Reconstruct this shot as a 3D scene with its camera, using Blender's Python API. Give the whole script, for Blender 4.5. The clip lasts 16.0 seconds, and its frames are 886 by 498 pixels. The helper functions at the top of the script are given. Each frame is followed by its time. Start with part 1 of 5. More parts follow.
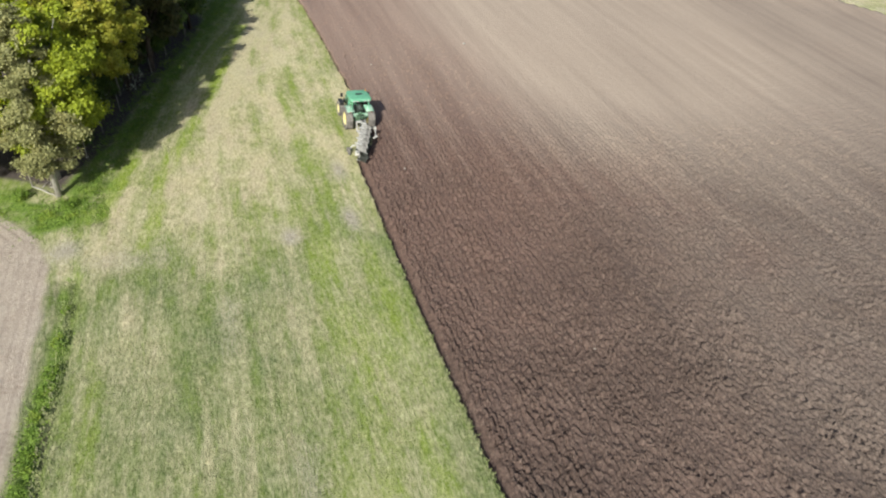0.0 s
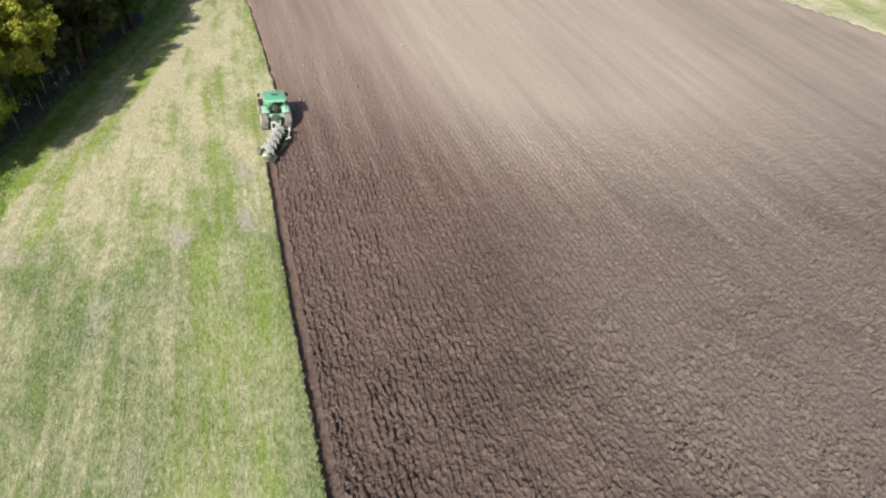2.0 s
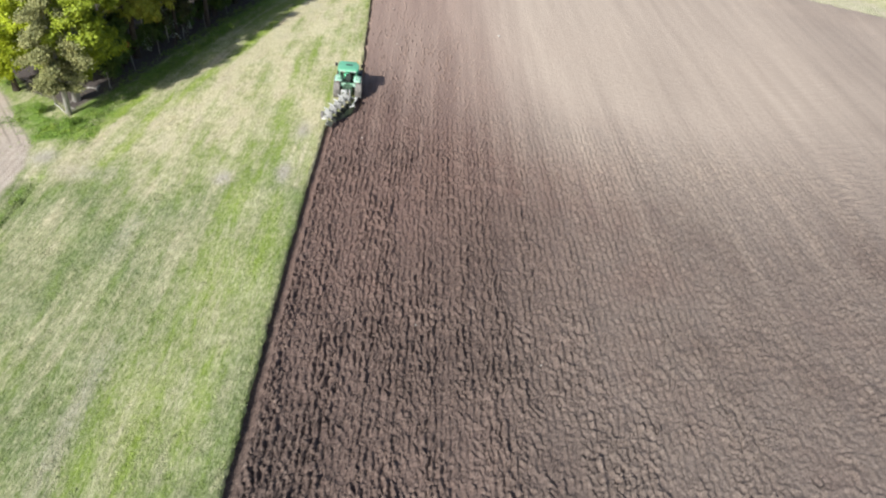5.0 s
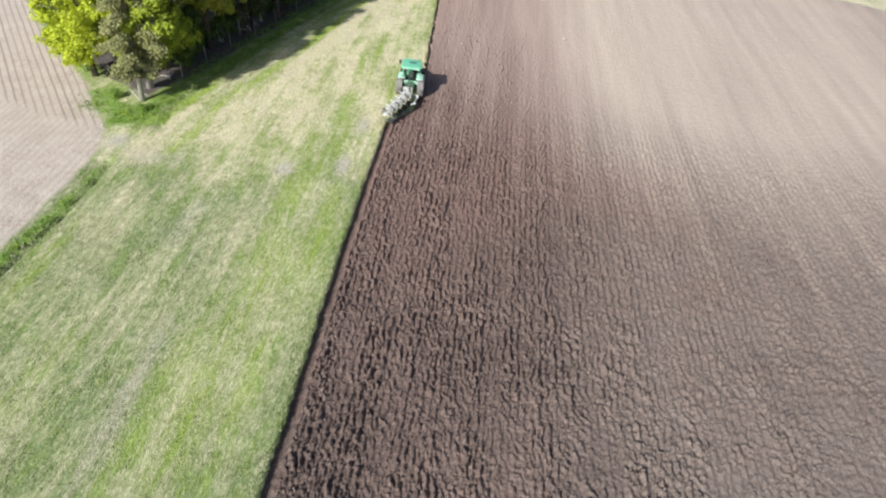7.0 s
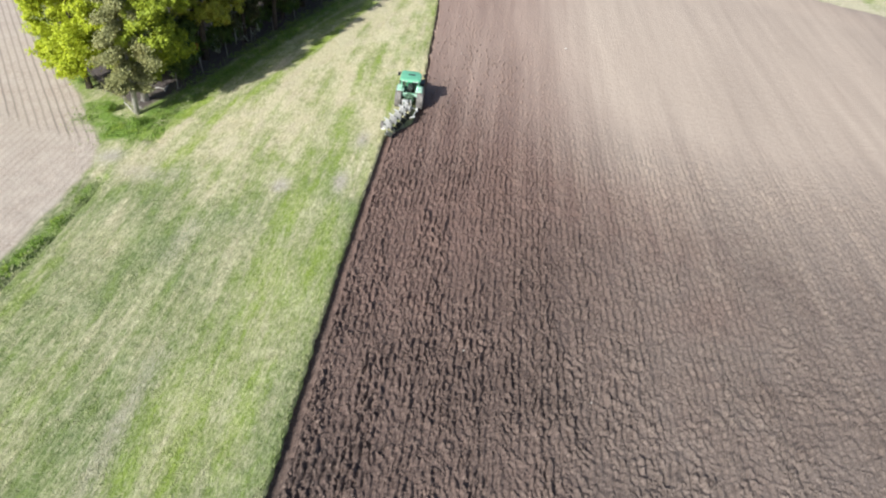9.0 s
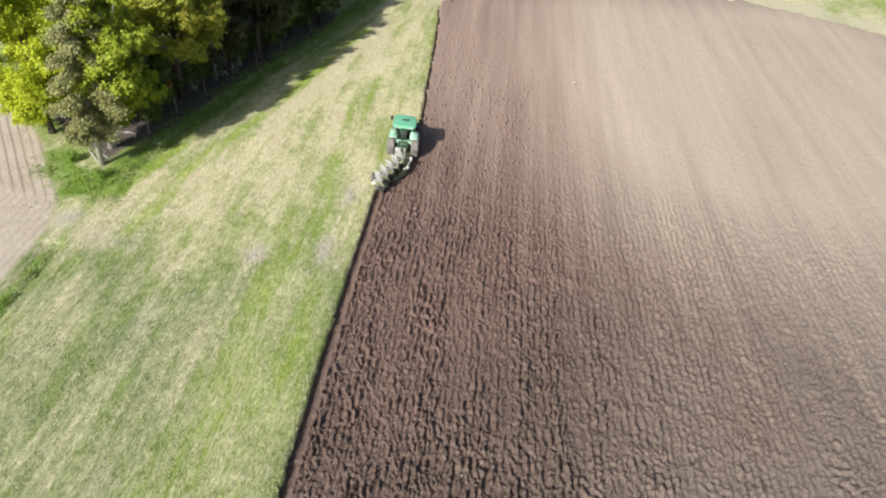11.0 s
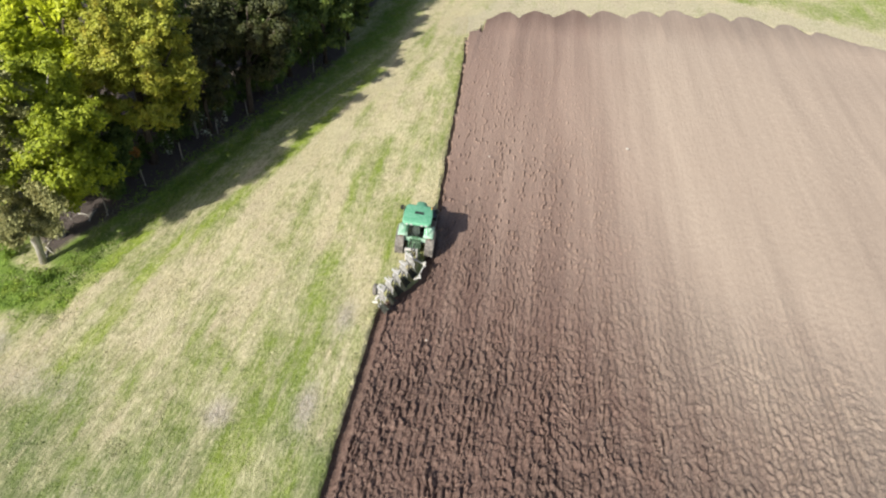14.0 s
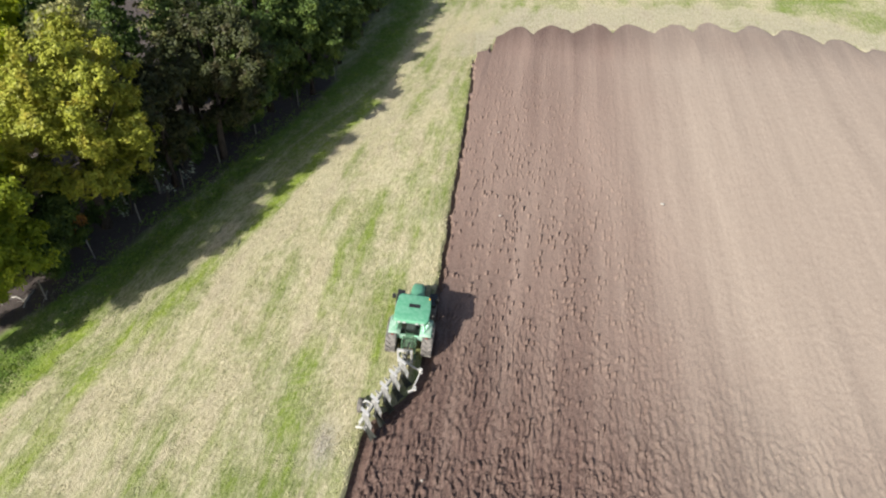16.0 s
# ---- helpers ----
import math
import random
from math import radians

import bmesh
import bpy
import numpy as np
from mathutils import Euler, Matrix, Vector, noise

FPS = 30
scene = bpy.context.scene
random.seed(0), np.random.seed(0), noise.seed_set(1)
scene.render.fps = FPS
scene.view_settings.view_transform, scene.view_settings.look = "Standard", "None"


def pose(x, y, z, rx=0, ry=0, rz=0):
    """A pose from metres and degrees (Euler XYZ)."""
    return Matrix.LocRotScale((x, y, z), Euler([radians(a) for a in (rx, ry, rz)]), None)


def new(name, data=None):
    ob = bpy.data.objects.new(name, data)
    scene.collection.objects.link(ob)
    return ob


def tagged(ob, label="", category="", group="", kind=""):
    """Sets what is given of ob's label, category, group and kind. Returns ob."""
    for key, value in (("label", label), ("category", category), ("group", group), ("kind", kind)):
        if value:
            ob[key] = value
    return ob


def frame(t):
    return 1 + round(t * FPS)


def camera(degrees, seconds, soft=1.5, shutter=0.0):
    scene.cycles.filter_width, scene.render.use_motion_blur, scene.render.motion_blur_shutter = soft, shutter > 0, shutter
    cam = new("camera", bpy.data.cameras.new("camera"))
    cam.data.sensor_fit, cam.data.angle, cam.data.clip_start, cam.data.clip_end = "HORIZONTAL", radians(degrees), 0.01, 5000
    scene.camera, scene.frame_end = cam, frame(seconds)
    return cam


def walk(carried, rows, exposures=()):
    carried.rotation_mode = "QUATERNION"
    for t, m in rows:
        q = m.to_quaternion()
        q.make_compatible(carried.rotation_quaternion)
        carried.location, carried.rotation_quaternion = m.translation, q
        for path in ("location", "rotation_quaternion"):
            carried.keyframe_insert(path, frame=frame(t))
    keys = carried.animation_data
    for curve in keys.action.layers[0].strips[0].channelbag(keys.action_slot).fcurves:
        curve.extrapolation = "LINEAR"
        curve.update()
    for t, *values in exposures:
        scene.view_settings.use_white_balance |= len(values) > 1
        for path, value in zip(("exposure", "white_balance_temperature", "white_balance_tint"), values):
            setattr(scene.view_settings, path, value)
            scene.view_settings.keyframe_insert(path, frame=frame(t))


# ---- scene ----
cam = camera(64.6, 16.0, soft=2.1)
METRES, EYE, TILT, LEAN, TURN = 55.0, 28.82, -37.16, -1.105, -17.6
ROWS = [
    (0.0, 0.0, 0.0, 0.0, 0.0, 0.0, -0.0),
    (0.5, 0.0274, 0.0033, 0.0019, 0.09, 0.01, -0.04),
    (1.0, 0.0602, 0.0058, 0.0041, 0.17, 0.02, -0.08),
    (1.5, 0.1093, 0.0079, 0.0056, 0.26, 0.02, -0.16),
    (2.0, 0.1555, 0.0103, 0.0036, 1.13, 0.12, -0.88),
    (2.5, 0.202, 0.0122, 0.0016, 3.37, 0.04, -2.6),
    (3.0, 0.2463, 0.0134, -0.001, 5.44, 0.03, -4.22),
    (5.5, 0.3527, 0.0164, -0.008, 15.97, -1.42, -12.28),
    (6.0, 0.3511, 0.0162, -0.0095, 17.64, -1.77, -13.42),
    (6.5, 0.3502, 0.0159, -0.0094, 18.46, -1.97, -13.93),
    (7.0, 0.3494, 0.0147, -0.0076, 18.51, -1.98, -13.94),
    (7.5, 0.3489, 0.0138, -0.0044, 18.52, -1.97, -13.94),
    (8.0, 0.3481, 0.0133, -0.0021, 18.48, -1.95, -13.95),
    (8.5, 0.3449, 0.0189, 0.0048, 18.53, -2.01, -13.92),
    (11.0, 0.2888, 0.134, 0.1081, 18.76, -2.18, -13.81),
    (11.5, 0.2725, 0.1636, 0.1336, 19.76, -2.45, -14.53),
    (12.0, 0.2588, 0.1925, 0.1585, 20.47, -2.67, -14.96),
    (12.5, 0.2434, 0.2215, 0.1828, 20.53, -2.75, -14.94),
    (13.0, 0.2255, 0.2533, 0.2079, 20.59, -2.77, -14.99),
    (13.5, 0.209, 0.2833, 0.2306, 20.67, -3.38, -14.98),
    (14.0, 0.1842, 0.3281, 0.2646, 20.82, -4.03, -15.0),
    (14.5, 0.1644, 0.3661, 0.2936, 20.98, -4.26, -14.99),
    (15.0, 0.1465, 0.3996, 0.3193, 21.14, -4.79, -14.97),
    (15.5, 0.1289, 0.4341, 0.3438, 21.43, -5.12, -14.85),
    (16.0, 0.1124, 0.4699, 0.3676, 21.72, -5.69, -14.7),
]
EXPOSURES = [(0.0, 0.37, 6350, 5), (1.5, 0.45, 6250, 6), (3.0, 0.58, 6200, 7), (5.5, 0.68, 5950, 7), (8.5, 0.70, 5900, 7), (11.0, 0.66, 6300, 6), (12.5, 0.66, 6450, 7), (13.5, 0.63, 6550, 8), (16.0, 0.53, 6350, 9)]
walk(cam, [(t, pose(0, 0, EYE, TILT, LEAN, TURN) @ pose(METRES * x, METRES * y, METRES * z, 90 + pitch, roll, yaw)) for t, x, y, z, yaw, pitch, roll in ROWS],
     exposures=EXPOSURES)

# ---- light ----
SUN_TRAVEL = Vector((2.12, 3.6, -2.9)).normalized()
world = bpy.data.worlds.new("daylight")
scene.world = world
world.use_nodes = True
wn = world.node_tree.nodes
sky = wn.new("ShaderNodeTexSky")
sky.sky_type = "NISHITA"
sky.sun_disc = False
sky.dust_density = 2.6
sky.sun_elevation = math.asin(-SUN_TRAVEL.z)
sky.sun_rotation = math.atan2(-SUN_TRAVEL.x, -SUN_TRAVEL.y)
world.node_tree.links.new(sky.outputs["Color"], wn["Background"].inputs["Color"])
wn["Background"].inputs["Strength"].default_value = 0.086
sun = new("sun", bpy.data.lights.new("sun", "SUN"))
sun.data.energy = 4.9
sun.data.angle = radians(0.6)
sun.data.color = (1.0, 0.96, 0.885)
sun.rotation_euler = SUN_TRAVEL.to_track_quat("-Z", "Y").to_euler()


# ---- materials ----
class Nodes:
    """Short ways to string shader nodes together."""

    def __init__(self, name, rough=0.8, metal=0.0, spec=0.3):
        self.mat = bpy.data.materials.new(name)
        self.mat.use_nodes = True
        self.tree = self.mat.node_tree
        self.shader = self.tree.nodes["Principled BSDF"]
        self.shader.inputs["Roughness"].default_value = rough
        self.shader.inputs["Metallic"].default_value = metal
        self.shader.inputs["Specular IOR Level"].default_value = spec
        self.place = self.tree.nodes.new("ShaderNodeNewGeometry").outputs["Position"]

    def link(self, a, b):
        self.tree.links.new(a, b)

    def own(self):
        self.place = self.tree.nodes.new("ShaderNodeTexCoord").outputs["Object"]
        return self

    def stretched(self, sx, sy, sz):
        n = self.tree.nodes.new("ShaderNodeMapping")
        n.inputs["Scale"].default_value = (sx, sy, sz)
        self.link(self.place, n.inputs["Vector"])
        return n.outputs["Vector"]

    def noise(self, scale, detail=3.0, rough=0.6, vec=None):
        n = self.tree.nodes.new("ShaderNodeTexNoise")
        n.inputs["Scale"].default_value, n.inputs["Detail"].default_value, n.inputs["Roughness"].default_value = scale, detail, rough
        self.link(vec or self.place, n.inputs["Vector"])
        return n.outputs["Fac"]

    def span(self, value, lo, hi, out_lo=0.0, out_hi=1.0):
        n = self.tree.nodes.new("ShaderNodeMapRange")
        for key, v in (("From Min", lo), ("From Max", hi), ("To Min", out_lo), ("To Max", out_hi)):
            n.inputs[key].default_value = v
        self.link(value, n.inputs["Value"])
        return n.outputs["Result"]

    def maths(self, how, a, b):
        n = self.tree.nodes.new("ShaderNodeMath")
        n.operation = how
        for k, v in enumerate((a, b)):
            if isinstance(v, (int, float)):
                n.inputs[k].default_value = v
            else:
                self.link(v, n.inputs[k])
        return n.outputs[0]

    def mix(self, fac, a, b, blend="MIX"):
        n = self.tree.nodes.new("ShaderNodeMix")
        n.data_type, n.blend_type = "RGBA", blend
        for k, v in ((0, fac), (6, a), (7, b)):
            if isinstance(v, (int, float)):
                n.inputs[k].default_value = v
            elif isinstance(v, tuple):
                n.inputs[k].default_value = (*v, 1.0)
            else:
                self.link(v, n.inputs[k])
        return n.outputs[2]

    def attr(self, name):
        n = self.tree.nodes.new("ShaderNodeAttribute")
        n.attribute_name = name
        return n.outputs["Fac"]

    def island(self):
        return self.tree.nodes.new("ShaderNodeNewGeometry").outputs["Random Per Island"]

    def done(self, colour, bump=None, strength=0.3, distance=0.02, rough=None):
        if isinstance(colour, tuple):
            self.shader.inputs["Base Color"].default_value = (*colour, 1.0)
        else:
            self.link(colour, self.shader.inputs["Base Color"])
        if rough is not None:
            self.link(rough, self.shader.inputs["Roughness"])
        if bump is not None:
            n = self.tree.nodes.new("ShaderNodeBump")
            n.inputs["Strength"].default_value, n.inputs["Distance"].default_value = strength, distance
            self.link(bump, n.inputs["Height"])
            self.link(n.outputs["Normal"], self.shader.inputs["Normal"])
        return self.mat


def grass_material(name, blades):
    """Mown meadow: green and straw patches by the sheet's own attributes, broken by grain."""
    m = Nodes(name, 0.85, 0, 0.2)
    streak = m.attr("streak")
    patch = m.attr("patch")
    fine = m.noise(21.0, 3, 0.75, m.stretched(1.0, 0.7, 1.0))
    broad = m.noise(0.22, 3, 0.6)
    apart = m.tree.nodes.new("ShaderNodeSeparateXYZ")
    m.link(m.place, apart.inputs["Vector"])
    mown = m.tree.nodes.new("ShaderNodeCombineXYZ")
    m.link(m.attr("lane"), mown.inputs["X"])
    m.link(m.maths("MULTIPLY", apart.outputs["Y"], 0.24), mown.inputs["Y"])
    grain = m.noise(9.0, 4, 0.7, mown.outputs["Vector"])
    stroke = m.noise(5.5, 4, 0.7, mown.outputs["Vector"])
    clump = m.noise(1.9, 4, 0.7, mown.outputs["Vector"])
    tone = m.maths("ADD", m.maths("MULTIPLY", grain, 0.35), m.maths("ADD", m.maths("MULTIPLY", fine, 0.30), m.maths("MULTIPLY", stroke, 0.35)))
    green = m.mix(m.span(tone, 0.36, 0.64), (0.078, 0.112, 0.026), (0.228, 0.282, 0.092))
    green = m.mix(m.span(broad, 0.35, 0.65), green, m.mix(m.span(tone, 0.36, 0.64), (0.078, 0.104, 0.036), (0.232, 0.272, 0.115)))
    rich = m.mix(m.span(tone, 0.36, 0.64), (0.128, 0.190, 0.018), (0.345, 0.420, 0.064))
    straw = m.mix(m.span(tone, 0.36, 0.64), (0.300, 0.262, 0.145), (0.680, 0.612, 0.400))
    bare = m.mix(m.span(tone, 0.36, 0.64), (0.25, 0.215, 0.160), (0.50, 0.45, 0.37))
    mottled = m.maths("ADD", m.span(streak, 0.2, 0.8, -0.55, 0.55), m.span(grain, 0.34, 0.66, -0.19, 0.21))
    mottled = m.maths("ADD", mottled, m.span(patch, 0.2, 0.8, -0.42, 0.42))
    mottled = m.maths("ADD", mottled, m.maths("ADD", m.span(clump, 0.3, 0.7, -0.30, 0.30), m.span(stroke, 0.3, 0.7, -0.24, 0.24)))
    straw = m.mix(m.span(m.noise(0.7, 3, 0.6, mown.outputs["Vector"]), 0.48, 0.68, 0.0, 0.6), straw, m.mix(m.span(tone, 0.36, 0.64), (0.28, 0.225, 0.145), (0.62, 0.52, 0.375)))
    dry = m.span(m.maths("ADD", m.attr("straw"), mottled), -0.30, 1.0)
    col = m.mix(m.span(m.maths("ADD", m.attr("lush"), m.maths("ADD", m.span(clump, 0.3, 0.7, 0.3, -0.3), m.span(streak, 0.2, 0.8, 0.3, -0.3))), 0.05, 1.25), green, rich)
    col = m.mix(dry, col, straw)
    col = m.mix(m.span(m.maths("ADD", m.attr("bare"), m.span(grain, 0.3, 0.7, -0.25, 0.25)), 0.2, 0.9), col, bare)
    for wide, tall in ((1.0, 0.32), (0.38, 1.0)):
        stalk = m.noise(8.5, 2, 0.55, m.stretched(wide, tall, 1.0))
        col = m.mix(m.span(stalk, 0.57, 0.68, 0.0, 0.26), col, (0.54, 0.49, 0.335))
    # small dark olive marks paint the shadows of tufts into the grass
    tuft_shade = m.noise(6.5, 3, 0.6, m.stretched(1.0, 0.55, 1.0))
    col = m.mix(m.span(tuft_shade, 0.56, 0.68, 0.0, 0.34), col, (0.075, 0.094, 0.028))
    if blades:
        col = m.mix(m.span(m.island(), 0, 1, 0.0, 0.26), col, m.mix(m.island(), (0.12, 0.16, 0.045), (0.44, 0.40, 0.21)))
        return m.done(col)
    # the tilled field beyond the ditch: drill lines, and a turned strip along its edge
    turn = m.tree.nodes.new("ShaderNodeMapping")
    turn.inputs["Rotation"].default_value = (0, 0, radians(-36.5))
    m.link(m.place, turn.inputs["Vector"])

    def drilled(vector, seed):
        squeeze = m.tree.nodes.new("ShaderNodeMapping")
        squeeze.inputs["Scale"].default_value = (1.0, 0.008, 1.0)
        squeeze.inputs["Location"].default_value = (seed, 0, 0)
        m.link(vector, squeeze.inputs["Vector"])
        apart = m.tree.nodes.new("ShaderNodeSeparateXYZ")
        m.link(squeeze.outputs["Vector"], apart.inputs["Vector"])
        shake = m.maths("MULTIPLY", m.noise(0.35, 3, 0.5, vector), 1.6)
        wave = m.maths("SINE", m.maths("ADD", m.maths("MULTIPLY", apart.outputs["X"], 2 * math.pi / 0.66), shake), 0.0)
        wide = m.noise(0.9, 2, 0.5, squeeze.outputs["Vector"])
        return m.maths("MULTIPLY", m.span(wave, 0.35, 0.95), m.span(wide, 0.38, 0.60, 0.60, 1.0))

    faint = m.maths("MULTIPLY", drilled(m.place, 3.1), 0.35)
    lines = m.maths("ADD", m.maths("MULTIPLY", drilled(turn.outputs["Vector"], 0.0), m.attr("drilled")), m.maths("MULTIPLY", faint, m.maths("SUBTRACT", 1.0, m.attr("drilled"))))
    crumbs = m.noise(4.5, 5, 0.75)
    tilled = m.mix(m.span(crumbs, 0.3, 0.7), (0.268, 0.212, 0.168), (0.530, 0.440, 0.358))
    tilled = m.mix(m.span(m.noise(0.5, 3, 0.6), 0.35, 0.65, 0.0, 0.5), tilled, (0.49, 0.415, 0.345))
    tilled = m.mix(m.maths("MULTIPLY", lines, 0.62), tilled, (0.150, 0.117, 0.096))
    col = m.mix(m.attr("tilled"), col, tilled)
    weeds = m.mix(m.span(grain, 0.3, 0.7), (0.062, 0.112, 0.020), (0.24, 0.340, 0.06))
    col = m.mix(m.attr("weeds"), col, weeds)
    # leaf litter in the wood; the same dark colour paints shade beside its fence
    litter_shade = m.mix(m.span(fine, 0.3, 0.7), (0.048, 0.038, 0.034), (0.150, 0.122, 0.108))
    col = m.mix(m.attr("litter_shade"), col, litter_shade)
    bump = m.maths("ADD", m.maths("MULTIPLY", fine, 0.6), grain)
    return m.done(col, bump, 0.9, 0.09)


def soil_material():
    m = Nodes("ploughed_soil", 0.72, 0, 0.35)
    streak = m.noise(1.0, 4, 0.6, m.stretched(0.8, 0.022, 1.0))
    grain = m.noise(9.0, 5, 0.75)
    fine = m.noise(34.0, 3, 0.7)
    broad = m.noise(0.11, 3, 0.6)
    moist = m.mix(m.span(grain, 0.32, 0.68), (0.045, 0.030, 0.025), (0.147, 0.099, 0.079))
    red = m.mix(m.span(grain, 0.32, 0.68), (0.066, 0.039, 0.031), (0.205, 0.129, 0.103))
    grey = m.mix(m.span(grain, 0.32, 0.68), (0.096, 0.071, 0.058), (0.225, 0.174, 0.143))
    powder = m.span(m.noise(12.0, 4, 0.7), 0.3, 0.7)
    dry = m.mix(powder, (0.340, 0.240, 0.190), (0.520, 0.386, 0.308))
    col = m.mix(m.span(m.maths("ADD", m.attr("grey"), m.span(broad, 0.3, 0.7, -0.35, 0.35)), 0.1, 0.9), moist, grey)
    col = m.mix(m.span(m.maths("ADD", m.attr("red"), m.span(broad, 0.3, 0.7, -0.3, 0.3)), 0.1, 0.9), col, red)
    dry = m.mix(m.attr("grey"), dry, m.mix(powder, (0.332, 0.262, 0.206), (0.510, 0.414, 0.326)))
    col = m.mix(m.span(m.maths("ADD", m.attr("dry"), m.span(streak, 0.3, 0.7, -0.17, 0.17)), 0.0, 1.1), col, dry)
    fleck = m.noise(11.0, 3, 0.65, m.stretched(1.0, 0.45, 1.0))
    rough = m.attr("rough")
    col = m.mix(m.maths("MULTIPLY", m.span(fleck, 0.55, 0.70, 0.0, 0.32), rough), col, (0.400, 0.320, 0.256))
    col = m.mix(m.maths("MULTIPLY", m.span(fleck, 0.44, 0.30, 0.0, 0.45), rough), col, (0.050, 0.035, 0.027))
    relief = m.maths("ADD", m.noise(8.0, 5, 0.75, m.stretched(1.0, 0.6, 1.0)), m.maths("MULTIPLY", fine, 0.35))
    return m.done(col, m.maths("MULTIPLY", relief, rough), 0.8, 0.09)


def leaf_material(name, dark, light, odd, through_it=0.22):
    m = Nodes(name, 0.55, 0, 0.35)
    clump = m.span(m.noise(1.9, 3, 0.6), 0.36, 0.62, -0.25, 0.30)
    col = m.mix(m.maths("ADD", m.span(m.island(), 0, 1, 0.25, 0.75), clump), dark, light)
    col = m.mix(m.span(m.noise(0.9, 2), 0.52, 0.72), col, odd)
    mat = m.done(col)
    thin = m.tree.nodes.new("ShaderNodeBsdfTranslucent")
    m.link(col, thin.inputs["Color"])
    both = m.tree.nodes.new("ShaderNodeMixShader")
    both.inputs[0].default_value = through_it
    m.link(m.shader.outputs[0], both.inputs[1])
    m.link(thin.outputs[0], both.inputs[2])
    m.link(both.outputs[0], m.tree.nodes["Material Output"].inputs["Surface"])
    return mat


def bark_material(name, a, b):
    m = Nodes(name, 0.9, 0, 0.2)
    n = m.noise(9.0, 4, 0.7, m.stretched(1, 1, 0.25))
    return m.done(m.mix(m.span(n, 0.3, 0.7), a, b), n, 0.7, 0.03)


def plain_material(name, a, b, rough=0.5, metal=0.0, spec=0.5, scale=6.0, bump=0.15):
    m = Nodes(name, rough, metal, spec).own()
    n = m.noise(scale, 4, 0.65)
    return m.done(m.mix(m.span(n, 0.35, 0.7), a, b), m.noise(scale * 9, 2), bump, 0.004)


GRASS = grass_material("meadow", False)
BLADES = grass_material("grass_blades", True)
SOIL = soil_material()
WEED_LEAF = leaf_material("weed_leaves", (0.085, 0.150, 0.022), (0.255, 0.375, 0.055), (0.29, 0.36, 0.05), 0.3)
BRIGHT_LEAF = leaf_material("spring_leaves", (0.25, 0.315, 0.014), (0.58, 0.62, 0.034), (0.48, 0.54, 0.028), 0.36)
FRESH_LEAF = leaf_material("fresh_green_leaves", (0.140, 0.192, 0.014), (0.41, 0.460, 0.034), (0.29, 0.35, 0.024), 0.30)
OLIVE_LEAF = leaf_material("bronze_leaves", (0.15, 0.180, 0.018), (0.44, 0.445, 0.056), (0.41, 0.35, 0.046), 0.27)
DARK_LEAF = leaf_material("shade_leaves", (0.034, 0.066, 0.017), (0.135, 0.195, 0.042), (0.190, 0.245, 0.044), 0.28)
PALE_LEAF = leaf_material("pale_leaves", (0.26, 0.29, 0.20), (0.56, 0.58, 0.46), (0.40, 0.42, 0.30), 0.2)
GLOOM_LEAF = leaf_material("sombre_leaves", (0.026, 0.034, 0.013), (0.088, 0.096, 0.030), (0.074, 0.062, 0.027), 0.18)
NEEDLES = leaf_material("needles", (0.125, 0.134, 0.046), (0.400, 0.392, 0.170), (0.33, 0.305, 0.115), 0.2)
RUST_LEAF = leaf_material("rust_leaves", (0.30, 0.13, 0.03), (0.50, 0.26, 0.06), (0.35, 0.2, 0.05))
BARK = bark_material("bark", (0.045, 0.034, 0.027), (0.125, 0.10, 0.082))
PALE_BARK = bark_material("pale_bark", (0.22, 0.20, 0.17), (0.50, 0.47, 0.42))
POST_WOOD = bark_material("weathered_post", (0.15, 0.135, 0.115), (0.32, 0.29, 0.25))
GREEN_PAINT = plain_material("green_paint", (0.100, 0.330, 0.190), (0.185, 0.420, 0.275), 0.5, 0, 0.35, 5, 0.05)
FADED_GREEN = plain_material("dusty_green_paint", (0.17, 0.33, 0.23), (0.38, 0.48, 0.40), 0.6, 0, 0.35, 5, 0.1)
YELLOW_PAINT = plain_material("yellow_paint", (0.62, 0.42, 0.03), (0.72, 0.56, 0.12), 0.45, 0, 0.5, 4)
PALE_YELLOW = plain_material("dusty_yellow_paint", (0.62, 0.52, 0.20), (0.74, 0.66, 0.36), 0.5, 0, 0.5, 4)
RUBBER = plain_material("dusty_rubber", (0.085, 0.080, 0.075), (0.27, 0.245, 0.22), 0.9, 0, 0.2, 3, 0.3)
BLACK = plain_material("black_plastic", (0.012, 0.012, 0.013), (0.035, 0.034, 0.033), 0.55)
IRON = plain_material("cast_iron", (0.055, 0.06, 0.052), (0.13, 0.135, 0.12), 0.65, 0.4)
OILY_GREEN = plain_material("oily_green_paint", (0.035, 0.10, 0.055), (0.16, 0.24, 0.15), 0.6, 0, 0.4, 7, 0.2)
GREY_STEEL = plain_material("weathered_grey_paint", (0.30, 0.29, 0.275), (0.54, 0.525, 0.50), 0.65, 0.0, 0.4, 4)
BRIGHT_STEEL = plain_material("scoured_steel", (0.50, 0.48, 0.46), (0.76, 0.74, 0.70), 0.5, 0.25, 0.5, 5)
CREAM = plain_material("cream_paint", (0.46, 0.44, 0.40), (0.64, 0.62, 0.57), 0.5, 0.0, 0.5, 5)
SEAT = plain_material("seat_cloth", (0.03, 0.03, 0.03), (0.07, 0.065, 0.06), 0.9)
LAMP_GLASS = plain_material("lamp_glass", (0.35, 0.36, 0.35), (0.50, 0.50, 0.48), 0.12)
AMBER = plain_material("amber_lens", (0.70, 0.28, 0.02), (0.80, 0.36, 0.04), 0.2)
